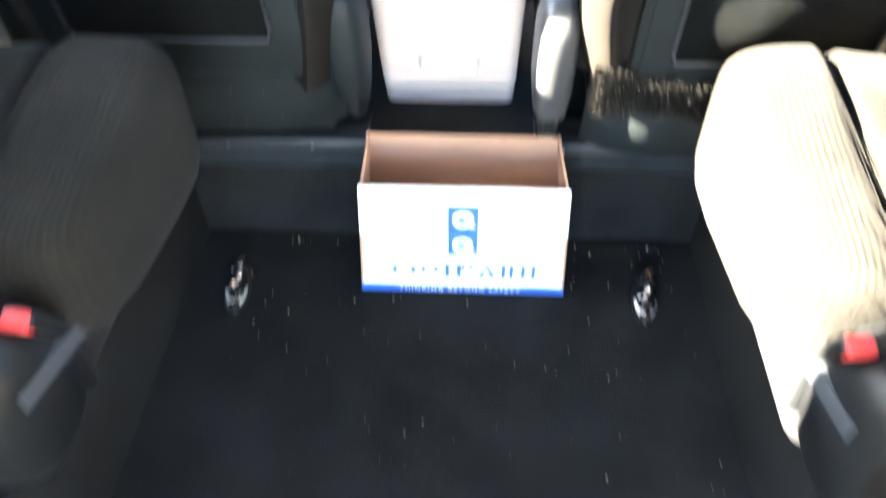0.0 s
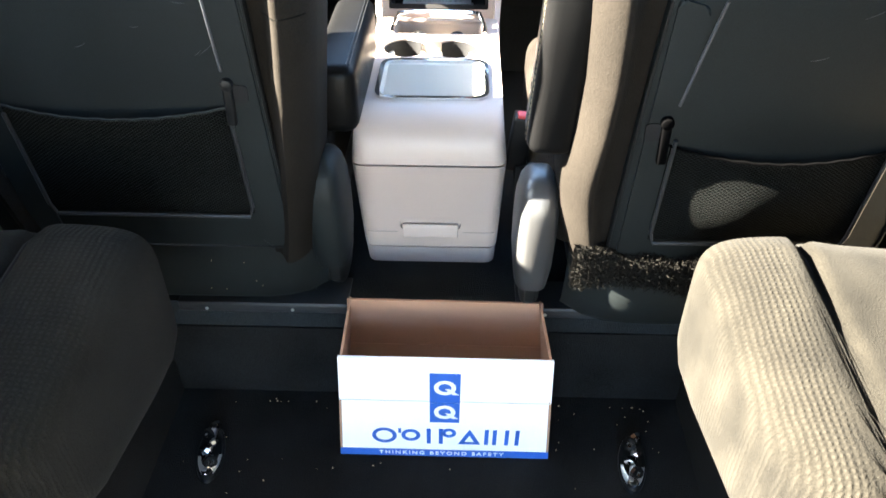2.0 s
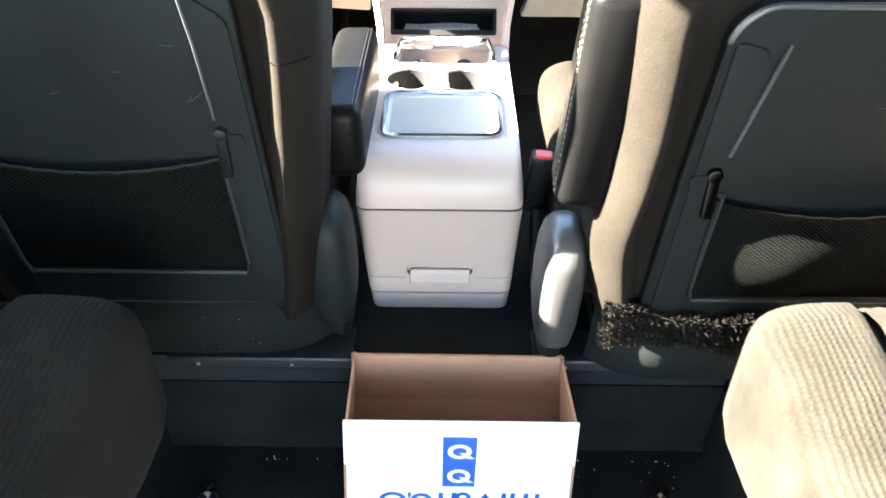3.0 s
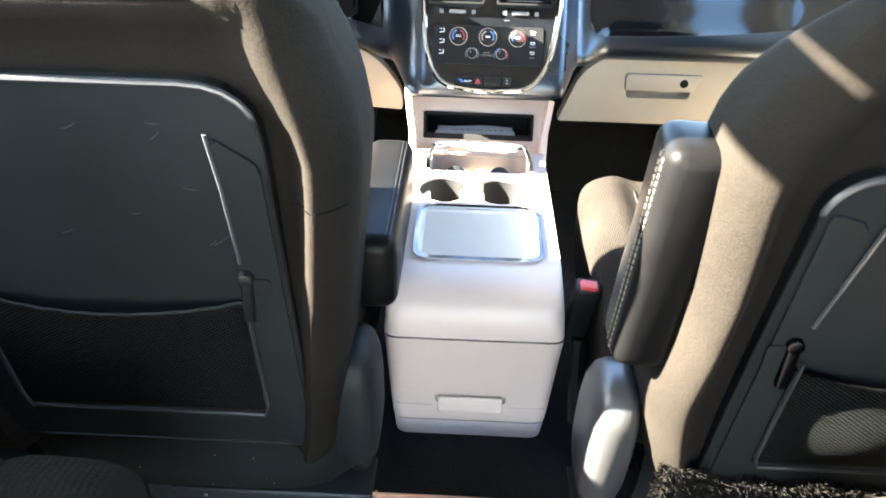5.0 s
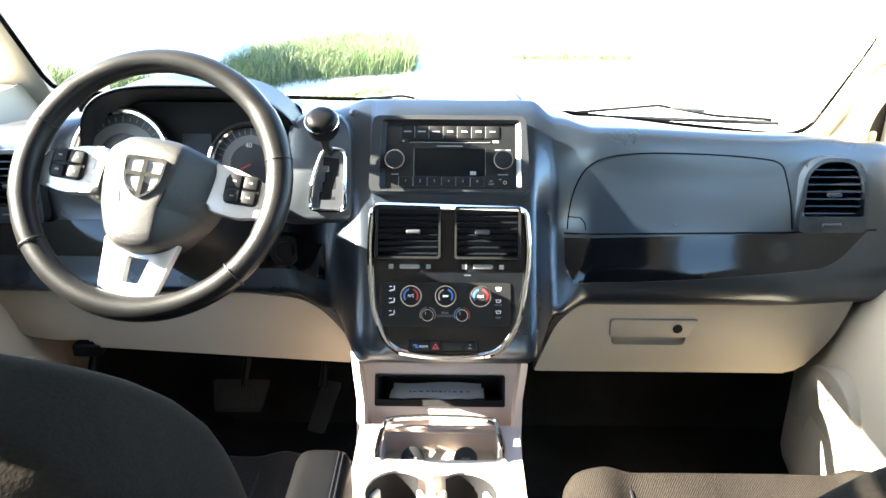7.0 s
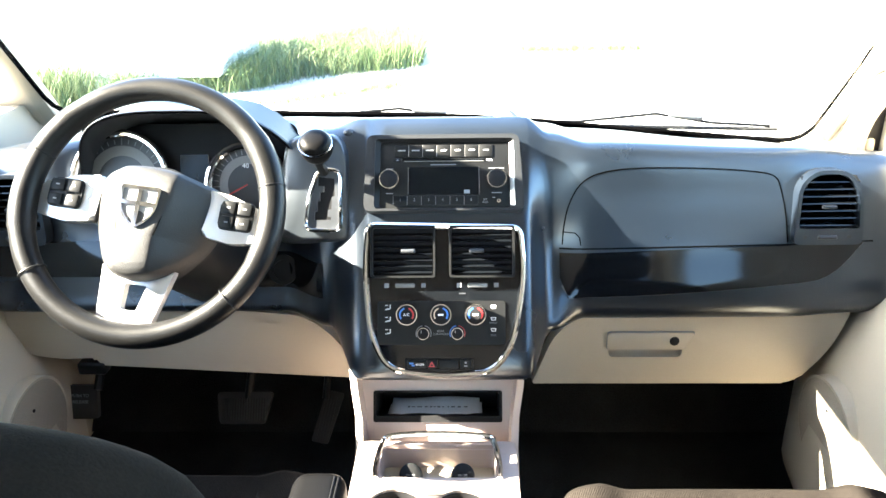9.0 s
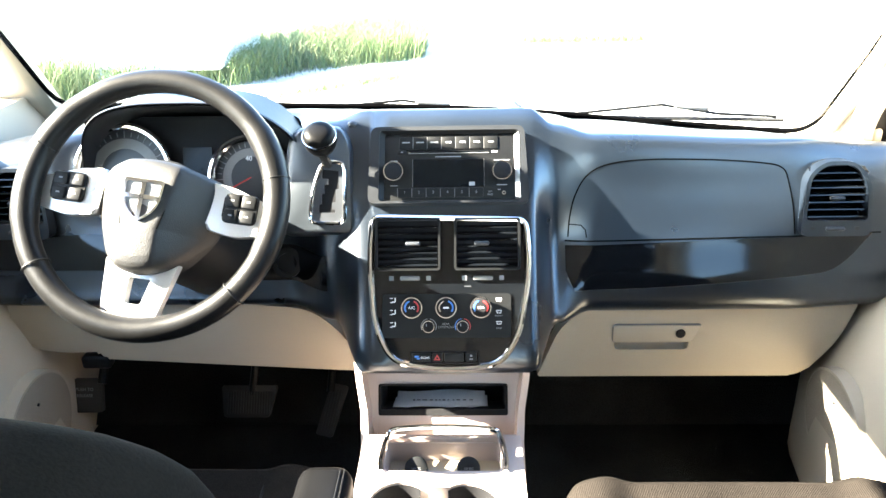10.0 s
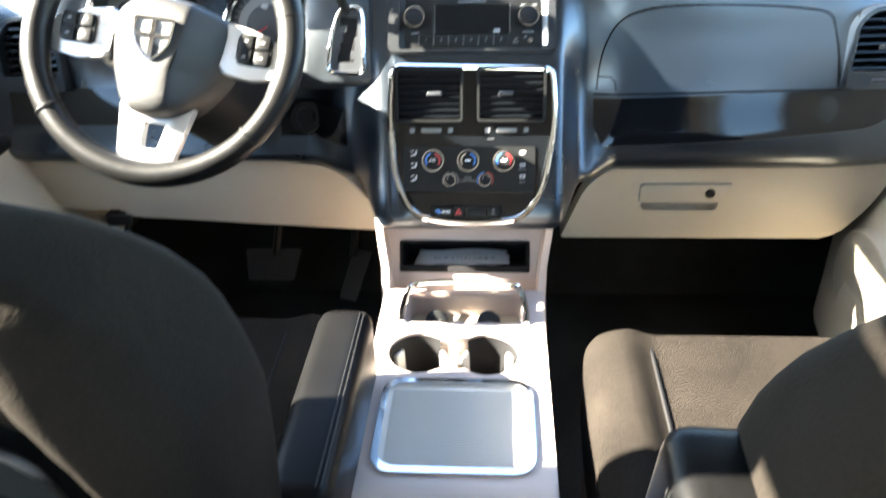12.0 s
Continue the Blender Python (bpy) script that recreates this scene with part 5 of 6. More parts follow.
def build_dash():
    t = thing("dashboard", (0, 1.0, 0.66), "slate vinyl dashboard with sky blue put into its colour, chrome and gloss black trim", "dashboard")
    xs = sorted(set(list(np.linspace(-0.80, 0.80, 65)) + list(np.linspace(-0.27, -0.10, 18)) + list(np.linspace(0.13, 0.26, 16))))
    part("body", loft([[(x, y, z) for y, z in dash_profile(x)] for x in xs], False, False), DASH, t, "", True, 70)
    part("under_cover", rbox(-0.78, 0.78, 0.88, 1.2, 0.60, 0.66, 0.01), DARK, t)

    # passenger side: airbag door line, gloss trim, outlet
    c = [tuple(p) for p in spline([(0.205, 0.798), (0.207, 0.828), (0.214, 0.862), (0.232, 0.894), (0.262, 0.911), (0.32, 0.918), (0.42, 0.916), (0.50, 0.910), (0.535, 0.902), (0.547, 0.88), (0.557, 0.84), (0.562, 0.80)], 46)]
    part("door_line", tube(on_dash(c, -0.0009), 0.0016, 6), SEALM, t)
    c2 = [(0.207, 0.818), (0.225, 0.817), (0.232, 0.810), (0.234, 0.798)]
    part("tab_line", tube(on_dash(c2, -0.0008), 0.0013, 6), SEALM, t)
    part("panel_line", tube(on_dash([(x, 0.792 + 0.012 * (x - 0.2)) for x in np.linspace(0.20, 0.70, 26)], -0.0008), 0.0016, 6), SEALM, t)
    lo = lambda x: 0.722 + 0.028 * ((x - 0.2) / 0.46) ** 2 + 0.055 * max(0.0, (x - 0.60) / 0.09) ** 2 + 0.030 * max(0.0, (0.222 - x) / 0.022) ** 3
    hi = lambda x: 0.787 + 0.013 * (x - 0.2) / 0.48
    part("gloss_trim", dash_patch(list(np.linspace(0.200, 0.684, 40)), lambda x: min(lo(x), hi(x) - 0.002), hi, 0.004), GLOSS, t, "gloss black trim strip")
    part("trim_edge", tube(on_dash([(x, min(lo(x), hi(x) - 0.002)) for x in np.linspace(0.203, 0.684, 40)], 0.002), 0.0014, 6), GREYPL, t)
    part("gloss_trim", dash_patch(list(np.linspace(-0.75, -0.545, 16)), lambda x: 0.745, lambda x: 0.80, 0.004), GLOSS, t, "gloss black trim strip")
    for s, cxv in ((1, 0.616), (-1, -0.690)):
        zc = 0.862
        m = pose(cxv, dash_y(cxv, zc) - 0.020, zc, 90 - 9, 0, 0)
        outer = rounded([(-0.051, -0.062), (0.056, -0.062), (0.050, 0.020), (0.025, 0.056), (-0.027, 0.056), (-0.050, 0.033)], [0.012, 0.012, 0.04, 0.03, 0.03, 0.03], 6)
        inner = rounded([(-0.045, -0.036), (0.049, -0.036), (0.044, 0.018), (0.022, 0.050), (-0.024, 0.050), (-0.044, 0.030)], [0.006, 0.006, 0.035, 0.026, 0.026, 0.026], 6)
        if s < 0:
            outer, inner = [(-u, v) for u, v in outer][::-1], [(-u, v) for u, v in inner][::-1]
        ob = part("outlet_frame", moved(ring_plate(outer, inner, -0.03, 0.0035), m), DASH, t, "round-topped side air outlet")
        louvre("outlet", ob, m, outer, 7, (-0.043, 0.045, -0.034, 0.046), (0.0, -0.002), "dark louvred air outlet", -0.018)
        part("outlet_slider", moved(rbox(-0.015, 0.015, -0.053, -0.046, 0.002, 0.008, 0.003), m), COVER, ob, "chrome slider")
        for q in (-0.034, 0.034):
            part("icon", moved(bar(q, -0.049, 0.006, 0.005, 0.0004, 0.0037), m), COVER, ob, "", False)

    # glovebox and lower panels
    gx = [tuple(p) for p in [(0.160, 0.560), (0.600, 0.560), (0.652, 0.628), (0.672, 0.704), (0.300, 0.700), (0.235, 0.690), (0.195, 0.655)]]
    gm = pose(-0.0009, 0.826, -0.030, 90) @ Matrix.Diagonal((1.018, 1.018, 1, 1))
    glove = part("glovebox", moved(cut(prism(rounded(gx, [0.004, 0.02, 0.06, 0.004, 0.03, 0.03, 0.03], 5), -0.03, 0.0, 0.004), rbox(0.286, 0.408, 0.612, 0.655, -0.016, 0.02, 0.008)), gm), BEIGE, t, "beige glovebox lid")
    hp = rounded([(0.283, 0.629), (0.412, 0.629), (0.425, 0.660), (0.283, 0.660)], 0.005, 4)
    part("glovebox_handle", moved(prism(hp, -0.004, 0.004, 0.002), gm), BEIGE, glove, "beige pull handle with a lock")
    part("handle_line", moved(tube([(u, v, 0.0005) for u, v in hp], 0.0016, 6, True), gm), GREYPL, glove)
    part("lock", moved(disc(0.392, 0.645, 0.008, 0.003, 0.006, 24, 0.001), gm), DARK, glove, "dark round lock")
    lowx = [(-0.66, 0.588), (-0.60, 0.590), (-0.59, 0.575), (-0.52, 0.571), (-0.150, 0.549), (-0.150, 0.590), (-0.185, 0.640), (-0.225, 0.672), (-0.40, 0.690), (-0.74, 0.700), (-0.74, 0.60)]
    lm = pose(0, 0.832, 0.0, 90)
    low = part("knee_panel", moved(prism(rounded(lowx, [0.02, 0.004, 0.004, 0.01, 0.004, 0.03, 0.03, 0.05, 0.01, 0.01, 0.05], 4), -0.03, 0.0, 0.004), lm), BEIGE, t, "beige panel under the steering column")
    part("hood_release", moved(rbox(-0.635, -0.585, 0.556, 0.580, -0.02, 0.004, 0.005), lm), BLACK, low, "black bonnet release pull")

    # instrument hood and gauges
    hood = []
    for y, k, dz in ((0.830, 1.0, 0.0), (0.8275, 1.006, 0.001), (0.831, 1.013, 0.001), (0.88, 1.030, -0.022), (0.95, 1.050, -0.050), (1.02, 1.070, -0.080), (1.08, 1.090, -0.115)):
        hood.append([(-0.388 + 0.187 * k * math.copysign(abs(math.cos(a)) ** 0.62, math.cos(a)), y + 0.05 * abs(math.cos(a)) ** 3 - 0.02 * math.sin(a), 0.843 + dz + 0.185 * k * abs(math.sin(a)) ** 0.8)
                     for a in np.linspace(-0.12, math.pi + 0.12, 42)])
    inner = [[(-0.388 + 0.185 * math.copysign(abs(math.cos(a)) ** 0.62, math.cos(a)), y + 0.05 * abs(math.cos(a)) ** 3 * (1 - i / 3) - 0.02 * math.sin(a), 0.842 + 0.184 * abs(math.sin(a)) ** 0.8)
              for a in np.linspace(-0.12, math.pi + 0.12, 42)] for i, y in enumerate((0.830, 0.87, 0.91, 0.94))]
    part("instrument_hood", join(loft(hood, False, False), loft(inner, False, False)), SURROUND, t, "dark hood over the instruments", True, 60)
    gm2 = pose(-0.395, 0.905, 0.93, 90 - 20)
    clus = part("instrument_panel", moved(prism(rect(-0.150, 0.170, -0.13, 0.055, 0.02), -0.01, -0.004), gm2), DARK, t, "dark instrument cluster")
    for u, v, r, num in ((-0.122, -0.038, 0.083, "5"), (0.087, -0.046, 0.068, "40")):
        # lighter grey dial face: sun haze on the gauge put into its colour
        g = part("gauge", moved(disc(u, v, r * 0.9, -0.003, 0.0, 48), gm2), COVER, clus, "dark round gauge with pale ticks")
        part("gauge_ring", moved(tube([(u + r * 0.94 * math.cos(a), v + r * 0.94 * math.sin(a), 0.008) for a in [math.tau * k / 48 for k in range(48)]], 0.0066, 10, True), gm2), CHROME, g, "bright gauge ring")
        part("gauge_wall", moved(annulus(u, v, r * 0.88, r * 0.93, -0.003, 0.008), gm2), GREYPL, g)
        part("dial_band", moved(annulus(u, v, r * 0.50, r * 0.70, 0.0002, 0.0008, 40, -0.6, math.pi + 0.6), gm2), GREYPL, g, "", False)
        for k in range(25):
            a = -0.6 + (math.pi + 1.2) * k / 24
            part("tick", moved(bar(0, 0, 0.0016, 0.007 if k % 3 else 0.011, 0.0005), gm2 @ pose(u + r * 0.78 * math.cos(a), v + r * 0.78 * math.sin(a), 0.0006, 0, 0, math.degrees(a) - 90)), GREYINK, g, "", False)
        part("needle", moved(bar(0, r * 0.36, 0.0022, r * 0.72, 0.001), gm2 @ pose(u, v, 0.004, 0, 0, 118)), REDM, g, "red needle", False)
        part("number", moved(words(num, 0.011), gm2 @ pose(u - r * 0.05 if num == "40" else u + r * 0.55, v + (r * 0.45 if num == "40" else 0.012), 0.002)), WHITEINK, g, "", False)
    part("trip_display", moved(prism(rect(-0.026, 0.022, -0.045, 0.004, 0.002), -0.004, -0.001), gm2), SCREEN, clus, "dark trip display", False)

    # radio in its surround
    ro = rounded([(-0.1215, -0.058), (0.1255, -0.058), (0.1185, 0.062), (-0.1165, 0.062)], 0.012, 5)
    ri = rounded([(-0.0972, -0.0525), (0.1045, -0.0525), (0.1035, 0.0515), (-0.0955, 0.0520)], 0.004, 5)
    mid = rounded([(-0.1050, -0.0545), (0.1120, -0.0545), (0.1100, 0.0555), (-0.1035, 0.0560)], 0.006, 5)
    sur = part("radio_surround", moved(ring_plate(ro, mid, -0.05, 0.010), RP), SURROUND, t, "charcoal radio surround")
    part("inner_bevel", moved(loft([[(u, v, d) for u, v in o] for o, d in ((mid, -0.02), (mid, 0.0085), (ri, 0.0035), (ri, -0.02))], True, False), RP), BLACK, sur, "black sloped inner bevel", False)
    # silver strip puts sunlight on the right bevel into its colour
    part("sunlit_bevel_strip", moved(loft([[(0.1046, -0.048, z0), (0.1112, -0.050, z1), (0.1097, 0.050, z1), (0.1036, 0.048, z0)] for z0, z1 in ((0.002, 0.006), (0.0042, 0.0092))]), RP), SILVER, sur, "silver strip painted for sun on the bevel", False)
    rad = part("radio", moved(prism(ri, -0.03, 0.003, 0.001), RP), BLACK, t, "black car radio with two knobs and a display")
    part("radio_display", moved(prism(rect(-0.0528, 0.0568, -0.032, 0.0115, 0.001), 0.003, 0.0034), RP), SCREEN, rad, "dark radio display", False)
    for u in (-0.0528, 0.0568):
        part("display_edge", moved(bar(u, -0.010, 0.0005, 0.043, 0.0003, 0.0034), RP), GREYPL, rad, "", False)
    for u, w in ((-0.0815, 0.011), (0.0838, 0.024)):
        knob(rad, RP @ pose(0, 0, 0.003), u, -0.0095, 0.0148, 0.016, "black radio knob with chrome ring")
        for v in (0.0092, -0.0295):
            part("caption", moved(bar(u, v, min(w, 0.016 if v < 0 else w), 0.0014, 0.0003, 0.0032), RP), GREYINK, rad, "", False)
    for k in range(7):
        u = -0.063 + 0.0218 * k
        part("key", moved(rbox(u - 0.0106, u + 0.0106, 0.0272, 0.0470, 0.002, 0.0046, 0.0008, 2), RP), BLACK, rad, "black radio key")
        part("caption", moved(bar(u, 0.038, 0.0085 if k in (3, 4, 5, 6) else 0.012, 0.0020, 0.0003, 0.0047), RP), WHITEINK if k in (3, 4, 5) else GREYINK, rad, "", False)
        if k:
            part("key_gap", moved(bar(u - 0.0109, 0.0371, 0.0005, 0.0185, 0.0003, 0.0044), RP), GREYPL, rad, "", False)
    for k in range(6):
        u = -0.065 + 0.0219 * k
        part("key", moved(rbox(u - 0.0106, u + 0.0106, -0.0480, -0.0335, 0.002, 0.0042, 0.0008, 2), RP), BLACK, rad, "black radio key")
        part("number", moved(words(str(k + 1), 0.0062), RP @ pose(u, -0.0402, 0.0044)), GREYINK, rad, "", False)
        part("key_gap", moved(bar(u - 0.0109, -0.0408, 0.0005, 0.0140, 0.0003, 0.0041), RP), GREYPL, rad, "", False)
    part("word", moved(words("SET", 0.0040), RP @ pose(0.0658, -0.0400, 0.0033)), GREYINK, rad, "", False)
    part("word", moved(words("RND", 0.0040), RP @ pose(0.0658, -0.0445, 0.0033)), GREYINK, rad, "", False)
    part("aux_socket", moved(annulus(0.0867, -0.0420, 0.0016, 0.0030, 0.0028, 0.0040, 20), RP), CHROME, rad, "small chrome audio socket", False)
    part("caption", moved(bar(0.0795, -0.0370, 0.0042, 0.0014, 0.0003, 0.0032), RP), GREYINK, rad, "", False)
    part("disc_slot", moved(bar(0.0025, 0.0232, 0.126, 0.0032, 0.001, 0.003), RP), SCREEN, rad, "disc slot", False)
    part("slot_lip", moved(bar(0.0025, 0.0210, 0.124, 0.0007, 0.0012, 0.003), RP), GREYPL, rad, "", False)
    part("eject_key", moved(rbox(-0.0765, -0.0625, 0.0202, 0.0262, 0.002, 0.0042, 0.002, 2), RP), DARK, rad, "black eject key")
    part("eject_mark", moved(prism([(-0.0715, 0.0220), (-0.0671, 0.0220), (-0.0693, 0.0246)], 0.0042, 0.0045), RP), GREYINK, rad, "", False)
    part("caption", moved(bar(0.0728, 0.0225, 0.0085, 0.0026, 0.0003, 0.0032), RP), WHITEINK, rad, "", False)
    part("caption", moved(bar(0.0017, 0.0154, 0.040, 0.0013, 0.0003, 0.0032), RP), GREYINK, rad, "", False)
    part("disc_mark", moved(bar(0.038, -0.0275, 0.009, 0.006, 0.0003, 0.0036), RP), GREYINK, rad, "", False)
    part("dash_stub", moved(loft([superring(0, 0, w, d, 4, z, 20) for z, w, d in ((0, 0.022, 0.014), (0.008, 0.018, 0.012), (0.018, 0.004, 0.010))]), pose(0.118, 0.94, 0.978)), GREYPL, t, "grey clip on the dash top")

    part("sun_sensor", moved(loft([superring(0, 0, q, q * 0.8, 2, z, 20) for z, q in ((-0.004, 0.008), (0.0015, 0.0075), (0.004, 0.005), (0.005, 0.001))]), pose(-0.136, 0.886, 0.974, 30)), COVER, t, "small dark light sensor")

    # control panel in a chrome frame
    shape = [(-0.1165, 0.119), (0.1205, 0.113), (0.1265, 0.040), (0.1100, -0.062), (0.0800, -0.1085), (-0.003, -0.1165), (-0.0860, -0.1045), (-0.1120, -0.052), (-0.1205, 0.043)]
    so = rounded(shape, [0.014, 0.014, 0.06, 0.05, 0.025, 0.08, 0.025, 0.05, 0.06], 6)
    si = [(u * 0.950 + 0.0002, v * 0.955) for u, v in so]
    stack = part("control_panel", moved(prism(so, -0.03, 0.0), HP), GLOSS, t, "gloss black control panel in a chrome frame")
    tubed = [((a[0] + b[0]) / 2, (a[1] + b[1]) / 2, 0.001) for a, b in zip(so, si)]
    part("chrome_frame", moved(tube(tubed, 0.0048, 8, True), HP), CHROME, stack, "chrome frame")
    for q, u0, u1 in ((-1, -0.106, -0.0125), (1, 0.0125, 0.107)):
        o = rect(u0, u1, 0.037, 0.111, 0.004, 4)
        part("outlet_box", moved(prism(o, 0.0002, 0.0012), HP), DARK, stack, "", False)
        louvre("outlet", stack, HP @ pose(0, 0, 0.010), rect(u0 + 0.002, u1 - 0.002, 0.039, 0.109, 0.003), 7, (u0 + 0.002, u1 - 0.002, 0.041, 0.107), ((u0 + u1) / 2 - 0.008 * q, 0.075), "dark louvred centre outlet")
        part("outlet_rim", moved(ring_plate(rect(u0 - 0.002, u1 + 0.002, 0.035, 0.113, 0.005, 4), rect(u0 + 0.001, u1 - 0.001, 0.038, 0.110, 0.004, 4), 0.0, 0.014), HP), BLACK, stack)
        uc = (-0.0566, 0.0532)[q > 0]
        part("outlet_slider", moved(rbox(uc - 0.015, uc + 0.015, 0.0200, 0.0270, 0.0, 0.005, 0.003), HP), GREYPL, stack, "grey slider")
        for w in (-0.028, 0.028):
            part("icon", moved(bar(uc + w, 0.0235, 0.007, 0.007, 0.0004, 0.0002), HP), GREYINK, stack, "", False)
    part("climate_plate", moved(prism(rect(-0.0985, 0.0945, -0.066, 0.000, 0.005, 4), 0.0, 0.002), HP), BLACK, stack, "black climate control plate")
    kp = HP @ pose(0, 0, 0.002)
    for u, ca, cb, txt in ((-0.0534, BLUEM, REDM, "A/C"), (-0.0022, CHROME, BLUEM, ""), (0.0494, BLUEM, REDM, "")):
        k = knob(stack, kp, u, -0.0205, 0.0155, 0.013, "round climate knob with chrome ring")
        part("arc", moved(annulus(u, -0.0205, 0.0088, 0.0112, 0.0131, 0.0136, 14, math.pi * 0.6, math.pi * 1.2), kp), ca, k, "", False)
        part("arc", moved(annulus(u, -0.0205, 0.0088, 0.0112, 0.0131, 0.0136, 14, -math.pi * 0.2, math.pi * 0.4), kp), cb, k, "", False)
        part("cap", moved(disc(u, -0.0205, 0.0082, 0.013, 0.0145, 24), kp), DARK, k)
        if txt:
            part("word", moved(words(txt, 0.006), kp @ pose(u, -0.0205, 0.0148)), WHITEINK, k, "", False)
        else:
            part("icon", moved(bar(u, -0.0205, 0.008, 0.0026, 0.0003, 0.0147), kp), WHITEINK, k, "", False)
    for u, ca, cb in ((-0.0287, GREYINK, GREYINK), (0.0222, BLUEM, REDM)):
        part("arc", moved(annulus(u, -0.0488, 0.0108, 0.0120, 0.0002, 0.0006, 14, math.pi * 0.55, math.pi * 1.15), kp), ca, stack, "", False)
        part("arc", moved(annulus(u, -0.0488, 0.0108, 0.0120, 0.0002, 0.0006, 14, -math.pi * 0.15, math.pi * 0.45), kp), cb, stack, "", False)
        k = knob(stack, kp, u, -0.0488, 0.0088, 0.012, "small climate knob with chrome ring")
        part("mark", moved(bar(u - 0.003, -0.046, 0.0012, 0.004, 0.0003, 0.0121), kp), GREYINK, k, "", False)
    for txt, u, v in (("REAR", -0.003, -0.0455), ("CONTROLS", -0.003, -0.0500), ("FRONT", 0.0765, -0.0335), ("REAR", 0.0765, -0.0520)):
        part("word", moved(words(txt, 0.0046 if u < 0 else 0.0036), kp @ pose(u, v, 0.0003)), GREYINK, stack, "", False)
    # fan symbols: a slanted seat with an arrow, and panes
    for v in (-0.0095, -0.0275, -0.046):
        glyph = join(bar(-0.0845, v + 0.0030, 0.0044, 0.0010, 0.0003, 0.0002), bar(-0.0790, v + 0.0012, 0.0014, 0.0056, 0.0003, 0.0002), bar(-0.0815, v - 0.0024, 0.0050, 0.0014, 0.0003, 0.0002), bar(-0.0850, v - 0.0034, 0.0034, 0.0010, 0.0003, 0.0002))
        part("icon", moved(glyph, kp), WHITEINK, stack, "", False)
    for v in (-0.0095, -0.0275, -0.0440):
        pane = [(0.0722, v + 0.0026), (0.0808, v + 0.0026), (0.0794, v - 0.0022), (0.0736, v - 0.0022)]
        part("icon", moved(ring_plate(pane, [(0.0765 + (a - 0.0765) * 0.74, v + (b - v) * 0.62) for a, b in pane], 0.0002, 0.0005), kp), WHITEINK, stack, "", False)
        part("icon", moved(join(bar(0.0748, v, 0.0008, 0.0036, 0.0003, 0.0002), bar(0.0768, v, 0.0008, 0.0036, 0.0003, 0.0002), bar(0.0786, v, 0.0008, 0.0036, 0.0003, 0.0002)), kp), GREYINK, stack, "", False)
    part("rocker_frame", moved(ring_plate(rect(-0.0565, 0.0465, -0.1035, -0.0860, 0.002), rect(-0.0550, 0.0450, -0.1020, -0.0875, 0.002), 0.0, 0.0032), HP), DARK, stack)
    for u, w in ((-0.0395, 0.0290), (-0.0165, 0.0150), (0.0090, 0.0290), (0.0345, 0.0170)):
        part("rocker", moved(rbox(u - w / 2, u + w / 2, -0.1012, -0.0883, 0.0, 0.004, 0.0015, 2), HP), BLACK, stack, "black rocker switch")
    part("word", moved(words("econ", 0.0066), HP @ pose(-0.0345, -0.0947, 0.0044)), WHITEINK, stack, "", False)
    part("icon", moved(join(bar(-0.0470, -0.0935, 0.0060, 0.0026, 0.0003, 0.0042), bar(-0.0445, -0.0965, 0.0045, 0.0022, 0.0003, 0.0042)), HP), BLUEM, stack, "", False)
    tri = [(-0.0216, -0.0990), (-0.0114, -0.0990), (-0.0165, -0.0902)]
    part("hazard_mark", moved(ring_plate(tri, [(-0.0165 + (u + 0.0165) * 0.45, -0.0960 + (v + 0.0960) * 0.45) for u, v in tri], 0.004, 0.0045), HP), REDM, stack, "red hazard triangle", False)
    part("icon", moved(join(bar(0.0345, -0.0925, 0.0030, 0.0028, 0.0004, 0.004), bar(0.0345, -0.0975, 0.0050, 0.0018, 0.0004, 0.004)), HP), GREYINK, stack, "", False)
    part("tab_plate", moved(bar(0.030, 0.011, 0.010, 0.002, 0.0005, 0.0), HP), COVER, stack, "", False)

    # ignition panel
    part("ignition_plate", dash_patch(list(np.linspace(-0.295, -0.180, 14)), lambda x: 0.728, lambda x: 0.783, 0.003), GLOSS, t, "gloss black ignition plate")
    im = pose(-0.252, dash_y(-0.252, 0.755) - 0.004, 0.755, 90 - 25)
    part("ignition", moved(join(annulus(0, 0, 0.016, 0.025, -0.004, 0.006, 32), disc(0, 0, 0.016, -0.006, 0.001, 28)), im), BLACK, t, "black round ignition switch")
    return t


dash = build_dash()


